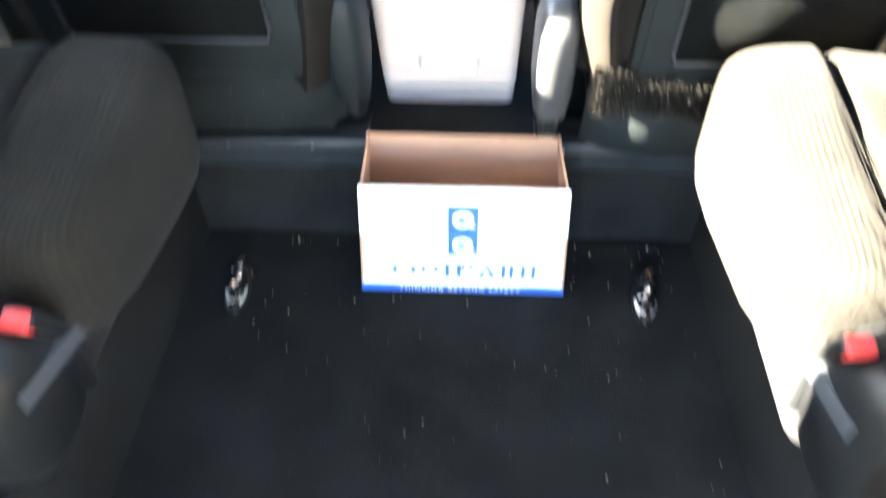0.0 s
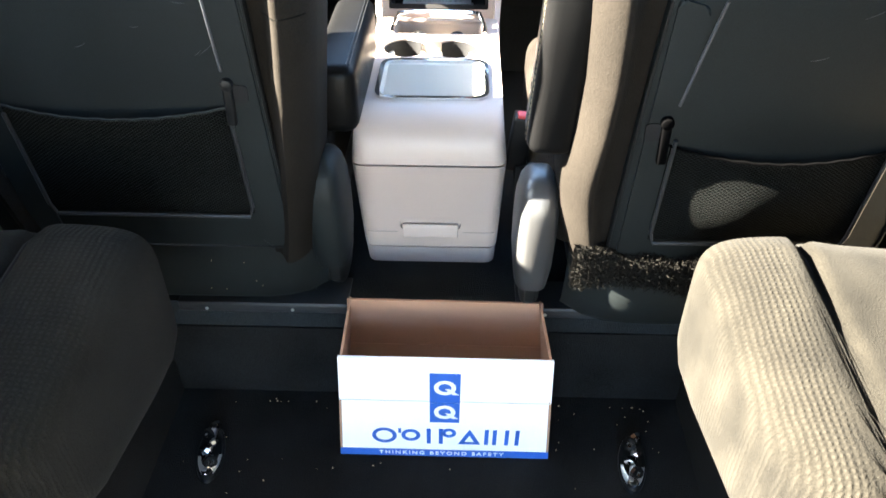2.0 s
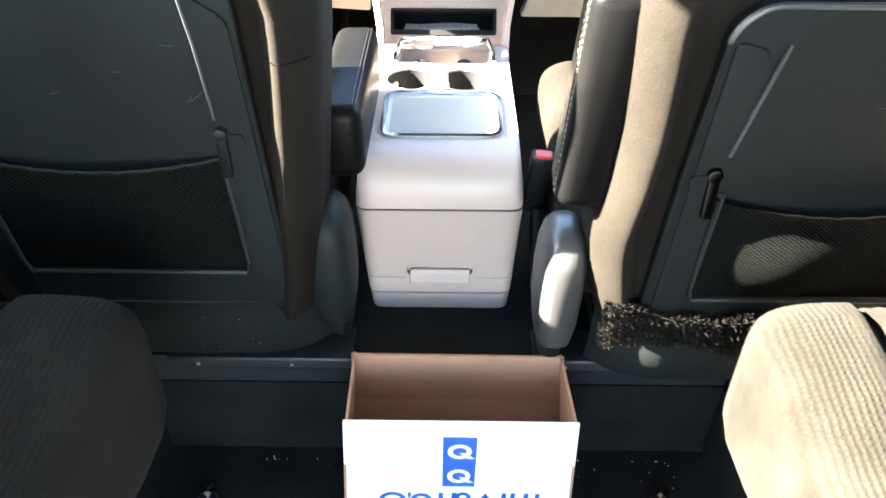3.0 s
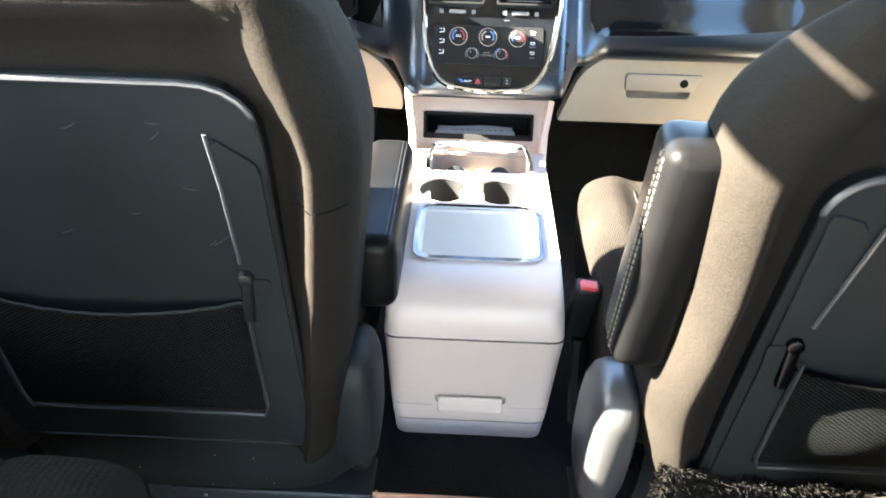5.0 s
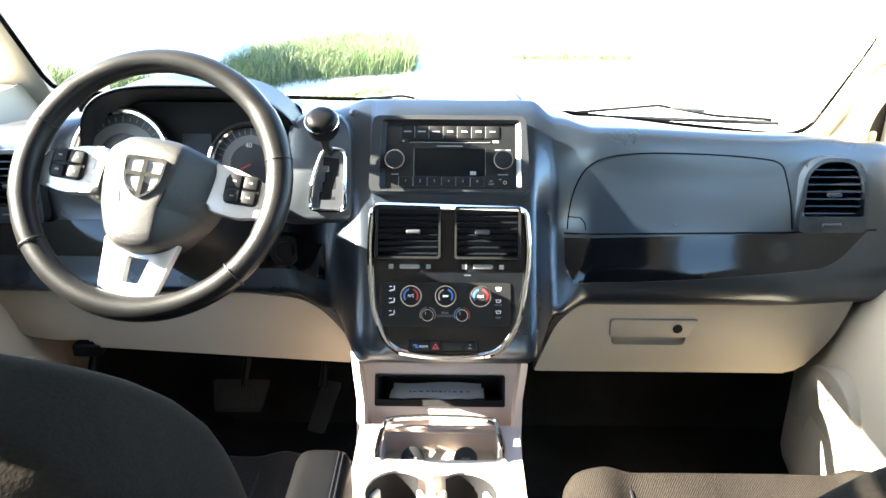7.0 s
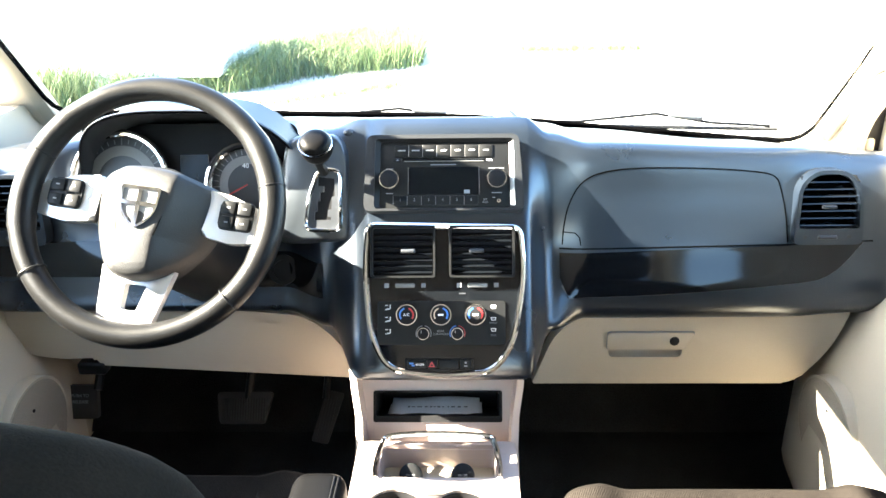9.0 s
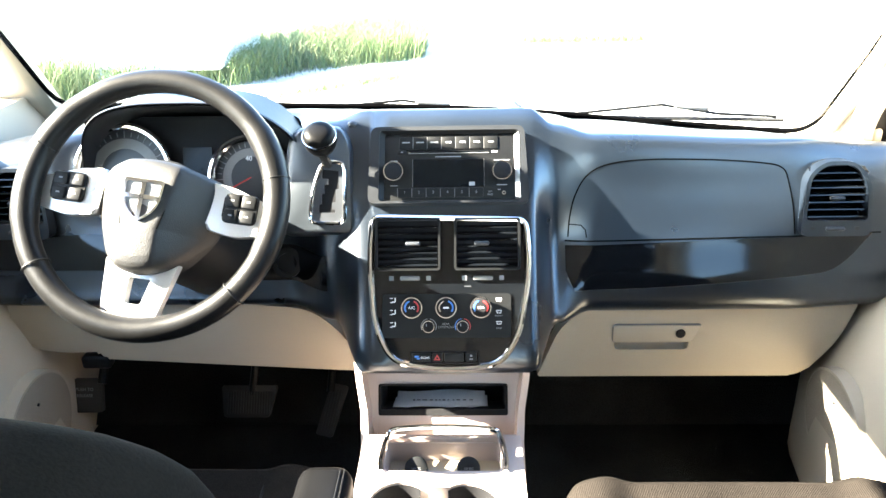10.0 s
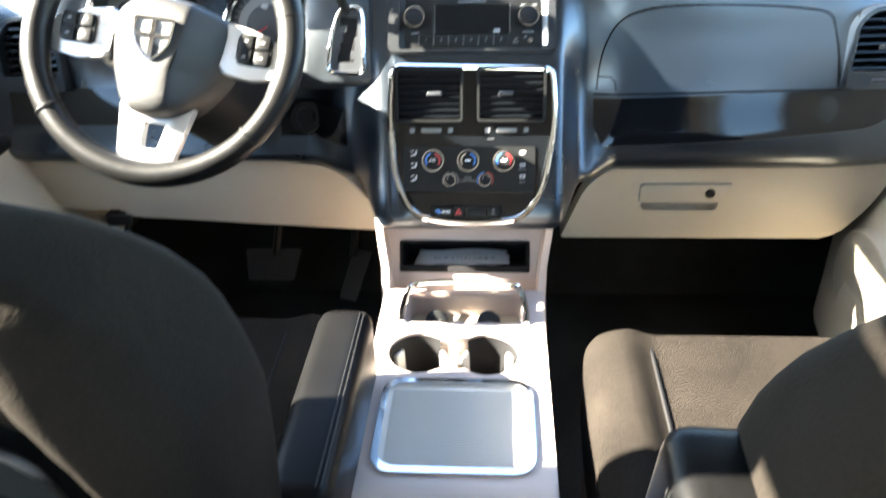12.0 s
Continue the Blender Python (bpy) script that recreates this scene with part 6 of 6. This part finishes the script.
# ---- shift lever, wheel, pedals ----
def build_shifter():
    t = thing("gear_lever", (-0.183, 0.86, 0.87), "black gear lever in a chrome-edged gate on the dash", "gear lever")
    yc = dash_y(-0.175, 0.883)
    m = pose(-0.175, yc - 0.009, 0.884, 90 - 20, 0, 0)
    o = rounded([(-0.025, -0.046), (0.030, -0.048), (0.031, 0.046), (-0.002, 0.049), (-0.019, 0.004)], [0.012, 0.012, 0.012, 0.014, 0.05], 6)
    part("gate_ring", moved(tube(even([(u, v, 0.004) for u, v in o], 72), 0.0034, 10, True), m), CHROME, t, "chrome gate edge")
    hole = [(-0.011, -0.031), (0.0148, -0.031), (0.0150, -0.0265), (0.0103, -0.0262), (0.0103, -0.0157), (0.016, -0.014), (0.0168, 0.0047), (0.0215, 0.006), (0.0215, 0.033), (-0.0040, 0.036), (-0.0050, 0.022), (0.005, 0.0213), (0.005, 0.0125),
            (-0.0015, 0.012), (-0.0015, -0.0016), (-0.006, -0.0025), (-0.006, -0.017), (-0.0103, -0.019)]
    # raised housing that carries the gate
    rim = rounded([(-0.070, -0.062), (0.0400, -0.062), (0.0395, 0.070), (0.026, 0.100), (-0.050, 0.100)], [0.025, 0.010, 0.03, 0.02, 0.03], 6)
    foot = [(u * (1.08 if u > 0 else 1.20), v * (1.05 if v > 0 else 1.12)) for u, v in rim]
    part("gate_housing", moved(loft([[(u, v, -0.075) for u, v in foot], [(u, v, -0.032) for u, v in foot], [((u + a) / 2, (v + b) / 2, -0.011) for (u, v), (a, b) in zip(foot, rim)], [(u, v, -0.0035) for u, v in rim], [(u * 0.965, v * 0.97, -0.0012) for u, v in rim]]), m), HOUSING, t, "slate plastic gate housing", True, 50)
    part("gate_plate", moved(cut(prism(o, -0.0010, 0.003), prism(hole, -0.03, 0.02)), m), COVER, t, "dark grey gate plate with a stepped slot", False)
    part("gate_well", moved(prism([(u * 0.96, v * 0.96) for u, v in o], -0.0040, -0.0009), m), DARK, t)
    part("stem", tube([(-0.170, dash_y(-0.172, 0.915) + 0.006, 0.915), (-0.170, 0.808, 0.944), (-0.170, 0.793, 0.966)], [0.009, 0.007, 0.010]), BLACK, t)
    # ball grip, leaning towards the seats, with a flatter cap
    bt = pose(-0.170, 0.789, 0.979, 34, 0, 0)
    prof = ((-0.0285, 0.008), (-0.025, 0.0135), (-0.018, 0.0200), (-0.009, 0.0240), (0.0, 0.0252), (0.006, 0.0248), (0.0068, 0.0240), (0.012, 0.0226), (0.0165, 0.0186), (0.0190, 0.0115), (0.0198, 0.003))
    part("ball", moved(loft([superring(0, 0, q, q, 2, z, 36) for z, q in prof]), bt), LEATHER, t, "black ball grip", True, 60)
    part("ball_ring", moved(tube([(0.0246 * math.cos(a), 0.0246 * math.sin(a), 0.0062) for a in [math.tau * k / 36 for k in range(36)]], 0.0012, 6, True), bt), CHROME, t, "chrome band")


def build_wheel():
    M = pose(-0.373, 0.645, 0.9365, 90 - 34, 0, 0) @ pose(0, 0, 0, 0, 0, -8.5)
    t = thing("steering_wheel", (-0.374, 0.70, 0.93), "black leather four-spoke steering wheel with silver spokes", "steering wheel")
    n = 72
    R = 0.1685
    rings = []
    for k in range(n):
        a = math.tau * k / n
        rr = 0.0165 + (0.0015 if abs(math.cos(a)) > 0.75 and math.sin(a) > -0.3 else 0)
        rings.append([((R + rr * math.cos(b)) * math.cos(a), (R + rr * math.cos(b)) * math.sin(a), 0.95 * rr * math.sin(b)) for b in [math.tau * j / 14 for j in range(14)]])
    rings.append(rings[0])
    bm = loft(rings, True, False)
    bmesh.ops.remove_doubles(bm, verts=bm.verts, dist=1e-6)
    rim = part("rim", moved(bm, M), RIMLEATHER, t, "worn black leather rim", True, 80)
    for a in (math.radians(160), math.radians(18), math.radians(-38), math.radians(218)):
        ring = [((R + 0.0178 * math.cos(b)) * math.cos(a), (R + 0.0178 * math.cos(b)) * math.sin(a), 0.0172 * math.sin(b)) for b in [math.tau * j / 20 for j in range(20)]]
        part("rim_seam", moved(tube(ring, 0.0011, 6, True), M), BLACK, rim)
    # airbag pad: shield-shaped cushion
    padp = rounded([(-0.080, 0.044), (-0.020, 0.056), (0.020, 0.056), (0.098, 0.040), (0.090, -0.030), (0.045, -0.085), (0.0, -0.100), (-0.045, -0.085), (-0.085, -0.020)],
                   [0.02, 0.03, 0.03, 0.02, 0.04, 0.04, 0.05, 0.04, 0.04], 5)
    padp = [(p[0], p[1]) for p in even([(u, v, 0.0) for u, v in padp], 200)]
    dome = ((0.08, 0.0072), (0.2, 0.0070), (0.34, 0.0064), (0.48, 0.0054), (0.62, 0.0040), (0.75, 0.0024), (0.85, 0.0), (0.92, -0.003), (0.97, -0.008), (1.0, -0.016))

    def ridge(u, v):
        """Raised middle of the pad, narrower towards its foot."""
        k = abs(u - 0.004) - (0.036 - 0.012 * max(0.0, min(1.0, (0.052 - v) / 0.09)) ** 2)
        return 0.024 - 0.85 * 0.5 * (k + math.sqrt(k * k + 0.000012))

    def pad_depth(u, v):
        """Height of the pad's face over the wheel's plane."""
        a, best = Vector((u - 0.002, v + 0.02)), 1.0
        for (u0, v0), (u1, v1) in zip(padp, padp[1:] + padp[:1]):
            p, q = Vector((u0 - 0.002, v0 + 0.02)), Vector((u1 - 0.002, v1 + 0.02))
            n = Vector((q.y - p.y, p.x - q.x))
            if n.dot(a) > 1e-9:
                hit = a * (n.dot(p) / n.dot(a))
                if (hit - p).dot(hit - q) <= 1e-9:
                    best = a.length / hit.length
        return lerp_table(dome, best) + ridge(u, v)

    rows = [[(u, v, -0.045) for u, v in padp]]
    for k in list(np.linspace(1.0, 0.9, 6)) + list(np.linspace(0.88, 0.03, 36)):
        d = lerp_table(dome, k)
        row = [(0.002 + (u - 0.002) * k, -0.02 + (v + 0.02) * k) for u, v in padp]
        rows.append([(u, v, d + ridge(u, v)) for u, v in row])
    pad = part("airbag_pad", moved(loft(rows), M), PADV, t, "grey grained airbag pad", True, 50)
    for q in (-1, 1):
        line = [(0.004 + q * (0.036 - 0.012 * (k / 12) ** 2), 0.052 - 0.090 * k / 12) for k in range(13)]
        part("pad_groove", moved(tube([(u, v, pad_depth(u, v) - 0.0006) for u, v in line], 0.0011, 6), M), SEAM, pad)
    sh = rounded([(-0.019, 0.024), (0.023, 0.024), (0.021, -0.006), (0.002, -0.024), (-0.017, -0.006)], [0.004, 0.004, 0.012, 0.01, 0.012], 4)
    M2 = M @ pose(0, -0.006, 0.0225) @ Matrix.Diagonal((1.28, 1.22, 1, 1))
    em = part("emblem", moved(ring_plate(sh, [(0.002 + (u - 0.002) * 0.86, v * 0.86) for u, v in sh], -0.004, 0.011), M2), CHROME, pad, "chrome shield emblem")
    part("emblem_field", moved(prism([(0.002 + (u - 0.002) * 0.87, v * 0.87) for u, v in sh], -0.004, 0.0085), M2), GREYPL, em)
    part("emblem_cross", moved(join(bar(0.002, 0, 0.0045, 0.040, 0.003, 0.0085), bar(0.002, 0.005, 0.034, 0.0045, 0.003, 0.0085)), M2), CHROME, em)
    # spokes
    for q in (-1, 1):
        sp = rounded([(q * 0.070, 0.040), (q * 0.105, 0.036), (q * 0.158, 0.018), (q * 0.160, -0.022), (q * 0.115, -0.030), (q * 0.074, -0.024)], 0.008, 4)
        if q < 0:
            sp = sp[::-1]
        spk = part("side_spoke", moved(prism(sp, -0.026, -0.010, 0.005, 3), M), SILVER, t, "silver side spoke with buttons")
        part("button_pad", moved(prism(rect(q * 0.118 - 0.023, q * 0.118 + 0.023, -0.012, 0.028, 0.008), -0.012, -0.006, 0.002), M), BLACK, spk, "black button pad")
        for du in (-0.011, 0.011):
            for dv in (-0.002, 0.018):
                part("button", moved(rbox(q * 0.118 + du - 0.0095, q * 0.118 + du + 0.0095, dv - 0.0085, dv + 0.0085, -0.007, -0.003, 0.002, 2), M), BLACK, spk, "black steering-wheel button")
                part("icon", moved(bar(q * 0.118 + du, dv, 0.005, 0.0020, 0.0003, -0.0029), M), GREYINK, spk, "", False)
    lows = rounded([(-0.048, -0.072), (0.052, -0.072), (0.030, -0.160), (-0.040, -0.160)], 0.008, 4)
    low = cut(prism(lows, -0.024, -0.010, 0.004), prism(rounded([(-0.012, -0.10), (0.018, -0.10), (0.010, -0.135), (-0.012, -0.135)], 0.004, 3), -0.1, 0.1))
    part("lower_spoke", moved(low, M), SILVER, t, "silver lower spoke with an opening")
    part("column", loft([[tuple(M @ Vector((r * math.cos(a), r * math.sin(a) - 0.01, d))) for a in [math.tau * k / 28 for k in range(28)]] for d, r in ((-0.044, 0.07), (-0.07, 0.072), (-0.16, 0.08), (-0.30, 0.085))]), BLACK, t, "black steering column shroud")
    part("hub", moved(disc(0, -0.01, 0.075, -0.05, -0.02, 32, 0.004), M), BLACK, t)
    for q in (-1, 1):
        part("stalk", moved(tube([(q * 0.06, 0.0, -0.075), (q * 0.12, 0.02, -0.065), (q * 0.165, 0.03, -0.060)], [0.008, 0.007, 0.009]), M), BLACK, t, "black column stalk")


def build_pedals():
    t = thing("brake_pedal", (-0.40, 1.02, 0.36), "black ribbed brake pedal in the footwell", "pedal", "pedals")
    m = pose(-0.405, 0.985, 0.372, 90 - 35)
    part("pad", moved(prism(rounded([(-0.05, -0.03), (0.042, -0.03), (0.058, 0.035), (-0.058, 0.035)], 0.008, 4), -0.012, 0.0, 0.003), m), RUBBER, t)
    for k in range(17):
        part("rib", moved(rbox(-0.045 + k * 0.0054, -0.0425 + k * 0.0054, -0.022, 0.022, 0.0, 0.003, 0), m), RUBBER, t, "", False)
    part("arm", tube([(-0.40, 1.0, 0.38), (-0.39, 1.06, 0.48), (-0.38, 1.12, 0.60)], 0.009), BLACK, t)
    t = thing("accelerator_pedal", (-0.25, 1.05, 0.30), "black ribbed accelerator pedal in the footwell", "pedal", "pedals")
    m = pose(-0.248, 1.02, 0.315, 90 - 35, 0, 0) @ pose(0, 0, 0, 0, 0, -12)
    part("pad", moved(prism(rounded([(-0.022, -0.045), (0.014, -0.045), (0.024, 0.065), (-0.014, 0.065)], 0.006, 4), -0.01, 0.0, 0.003), m), RUBBER, t)
    for k in range(5):
        part("rib", moved(rbox(-0.014 + k * 0.006, -0.0115 + k * 0.006, -0.036, 0.054, 0.0, 0.002, 0), m), RUBBER, t, "", False)
    part("arm", tube([(-0.248, 1.04, 0.36), (-0.24, 1.10, 0.45), (-0.24, 1.15, 0.58)], 0.008), BLACK, t)
    t = thing("parking_brake_pedal", (-0.66, 0.92, 0.47), "black parking brake pedal with a release label", "pedal", "pedals")
    m = pose(-0.685, 0.90, 0.452, 90 - 20)
    part("pad", moved(prism(rect(-0.035, 0.030, -0.035, 0.030, 0.006), -0.012, 0.0, 0.003), m), RUBBER, t)
    part("word", moved(words("PUSH TO", 0.0085), m @ pose(-0.003, 0.010, 0.0004)), GREYINK, t, "", False)
    part("word", moved(words("RELEASE", 0.0085), m @ pose(-0.003, -0.002, 0.0004)), GREYINK, t, "", False)
    part("arm", tube([(-0.655, 0.91, 0.47), (-0.65, 0.98, 0.56), (-0.65, 1.05, 0.62)], 0.009), BLACK, t)


build_shifter()
build_wheel()
build_pedals()


# ---- small litter ----
def build_crumbs():
    rng = random.Random(9)
    bm = bmesh.new()

    def crumb(p, r):
        q = bmesh.ops.create_icosphere(bm, subdivisions=1, radius=r)["verts"]
        sc = Vector((rng.uniform(0.5, 1.6), rng.uniform(0.3, 0.8), rng.uniform(0.5, 1.8)))
        for v in q:
            v.co = Vector((v.co.x * sc.x, v.co.y * sc.y, v.co.z * sc.z)) + Vector(p)
    for _ in range(9):
        z = 0.40 + rng.uniform(0, 0.05)
        crumb((-0.205 + rng.uniform(-0.015, 0.02), 0.074, z), 0.0030)
    for _ in range(100):
        crumb((rng.uniform(-0.44, 0.44), 0.12 - 0.5 * rng.random() ** 1.6, 0.0012), rng.uniform(0.0006, 0.0016))
    for _ in range(14):
        crumb((rng.uniform(-0.5, -0.25), 0.066, rng.uniform(0.31, 0.44)), 0.0009)
    ob = tagged(link_mesh("crumbs", bm, CRUMB, False), "pale crumbs scattered on carpet and seat skirt", "crumbs", kind="stuff")


build_crumbs()


# ---- outside ----
GROUND = -0.36


def build_outside():
    g = bmesh.new()
    bmesh.ops.create_grid(g, x_segments=2, y_segments=2, size=1500, matrix=pose(0, 0, GROUND))
    structure("ground", g, GRAVEL, "pale sunlit gravel yard reaching the horizon", "ground")
    rng = random.Random(11)

    def blades(n, place, h0, h1, power=1.0):
        verts, faces = [], []
        for _ in range(n):
            x, y = place()
            h = h0 + (h1 - h0) * rng.random() ** power
            a, b = rng.uniform(0, math.tau), rng.uniform(0, math.tau)
            w, ln = rng.uniform(0.0015, 0.004), rng.uniform(0.2, 1.3) * h
            i = len(verts)
            cx, sx = math.cos(a) * w, math.sin(a) * w
            lx, ly = math.cos(b) * ln, math.sin(b) * ln
            verts += [(x - cx, y - sx, GROUND), (x + cx, y + sx, GROUND), (x + lx * 0.35 + cx * 0.7, y + ly * 0.35 + sx * 0.7, GROUND + 0.6 * h),
                      (x + lx * 0.35 - cx * 0.7, y + ly * 0.35 - sx * 0.7, GROUND + 0.6 * h), (x + lx, y + ly, GROUND + h)]
            faces += [(i, i + 1, i + 2, i + 3), (i + 3, i + 2, i + 4)]
        me = bpy.data.meshes.new("grass")
        me.from_pydata(verts, [], faces)
        me.materials.append(GRASS)
        return new("grass", me)

    def bank():
        while True:
            x, y = rng.uniform(-3.6, -0.4), rng.uniform(6.8, 11.6)
            front = 7.72 + 0.716 * (x + 2.56) + 0.10 * math.sin(3.7 * x) + rng.gauss(0, 0.14)
            lumps = math.sin(3.1 * x + 1.3 * y) + math.sin(5.7 * x - 2.2 * y + 1.0)
            if front < y < front + 2.4 and x < 0.03 - 0.053 * (y + 0.27) and rng.random() < 0.55 + 0.25 * lumps:
                return x, y
    tagged(blades(60000, bank, 0.03, 0.44, 1.9), "tall green grass bank beside the yard", "grass", kind="stuff")
    # broad-leaved weeds mixed into the grass
    verts, faces = [], []
    for _ in range(3400):
        x, y = bank()
        h = 0.08 + 0.34 * rng.random() ** 1.6
        for k in range(7):
            a, up, s = rng.uniform(0, math.tau), rng.uniform(-0.5, 0.9), rng.uniform(0.008, 0.022)
            c = Vector((x + rng.gauss(0, 0.022), y + rng.gauss(0, 0.022), GROUND + h * (0.35 + 0.65 * rng.random())))
            d = Vector((math.cos(a), math.sin(a), up)).normalized() * s
            w = Vector((-math.sin(a), math.cos(a), rng.uniform(-0.4, 0.4))) * s * 0.42
            i = len(verts)
            verts += [tuple(c), tuple(c + d * 0.9 + w), tuple(c + d * 2), tuple(c + d * 0.9 - w)]
            faces.append((i, i + 1, i + 2, i + 3))
    me = bpy.data.meshes.new("weeds")
    me.from_pydata(verts, [], faces)
    me.materials.append(GRASS)
    tagged(new("weeds", me), "small leafy green weeds in the grass bank", "weeds", kind="stuff")

    def verge():
        x = rng.choice((-2.05, -1.75, -1.5, -1.3, -1.05, -0.9, -0.72)) + rng.gauss(0, 0.10)
        return x, 6.92 + 0.68 * (x + 2.07) + rng.gauss(0, 0.10)

    tagged(blades(2600, verge, 0.015, 0.07), "short dry grass at the yard's edge", "grass", kind="stuff")
    tagged(blades(2600, lambda: (rng.uniform(0.8, 2.4), 10.1 + rng.gauss(0, 0.12)), 0.03, 0.12), "thin strip of low green grass", "grass", kind="stuff")
    tagged(blades(500, lambda: (rng.uniform(0.9, 1.9), 9.15 + rng.gauss(0, 0.06)), 0.02, 0.06), "thin strip of low green grass", "grass", kind="stuff")
    tagged(blades(3000, lambda: (rng.uniform(-4.45, -3.85) + rng.gauss(0, 0.1), 7.25 + rng.gauss(0, 0.22)), 0.05, 0.62, 1.5), "tall weeds at the yard's edge", "grass", kind="stuff")
    # low white trailer beside the bank
    t = thing("trailer", (-3.4, 8.4, GROUND), "plain white low box trailer parked on the gravel", "trailer")
    part("body", rbox(-4.25, -2.52, 7.6, 9.3, -0.20, 0.34, 0.04), WHITEPAINT, t)
    part("skirt", rbox(-4.25, -3.70, 7.63, 9.2, -0.34, -0.19, 0.02), WHITEPAINT, t, "white lower skirt")
    for y in (8.1, 8.75):
        part("wheel", moved(disc(0, 0, 0.16, -0.07, 0.07, 28, 0.03), pose(-2.85, y, GROUND + 0.16, 0, 90, 0)), RUBBER, t, "black trailer tyre")


build_outside()


def build_wiper(pts, label):
    t = thing("wiper", pts[0], label, "wiper", "wipers")
    part("arm", tube(pts, 0.003, 8), BLACK, t)
    a, b = Vector(pts[1]), Vector(pts[-1])
    part("hinge", moved(rbox(-0.035, 0.035, -0.006, 0.006, -0.005, 0.006, 0.004), pose(*pts[2]) @ pose(0.06, 0, -0.006, 0, 7, 0)), GREYPL, t, "grey wiper hinge")
    part("blade", tube([a + (b - a) * k + Vector((0, 0.004, -0.012)) for k in (-0.3, 0.2, 0.7, 1.15)], 0.0045, 6), RUBBER, t)


build_wiper([(0.67, 1.24, 0.884), (0.55, 1.235, 0.893), (0.436, 1.235, 0.913), (0.27, 1.235, 0.898), (0.10, 1.235, 0.907)], "thin black wiper resting at the foot of the windscreen")
build_wiper([(0.12, 1.24, 0.905), (0.02, 1.235, 0.912), (-0.083, 1.235, 0.930), (-0.20, 1.235, 0.921), (-0.40, 1.235, 0.925)], "thin black wiper resting at the foot of the windscreen")
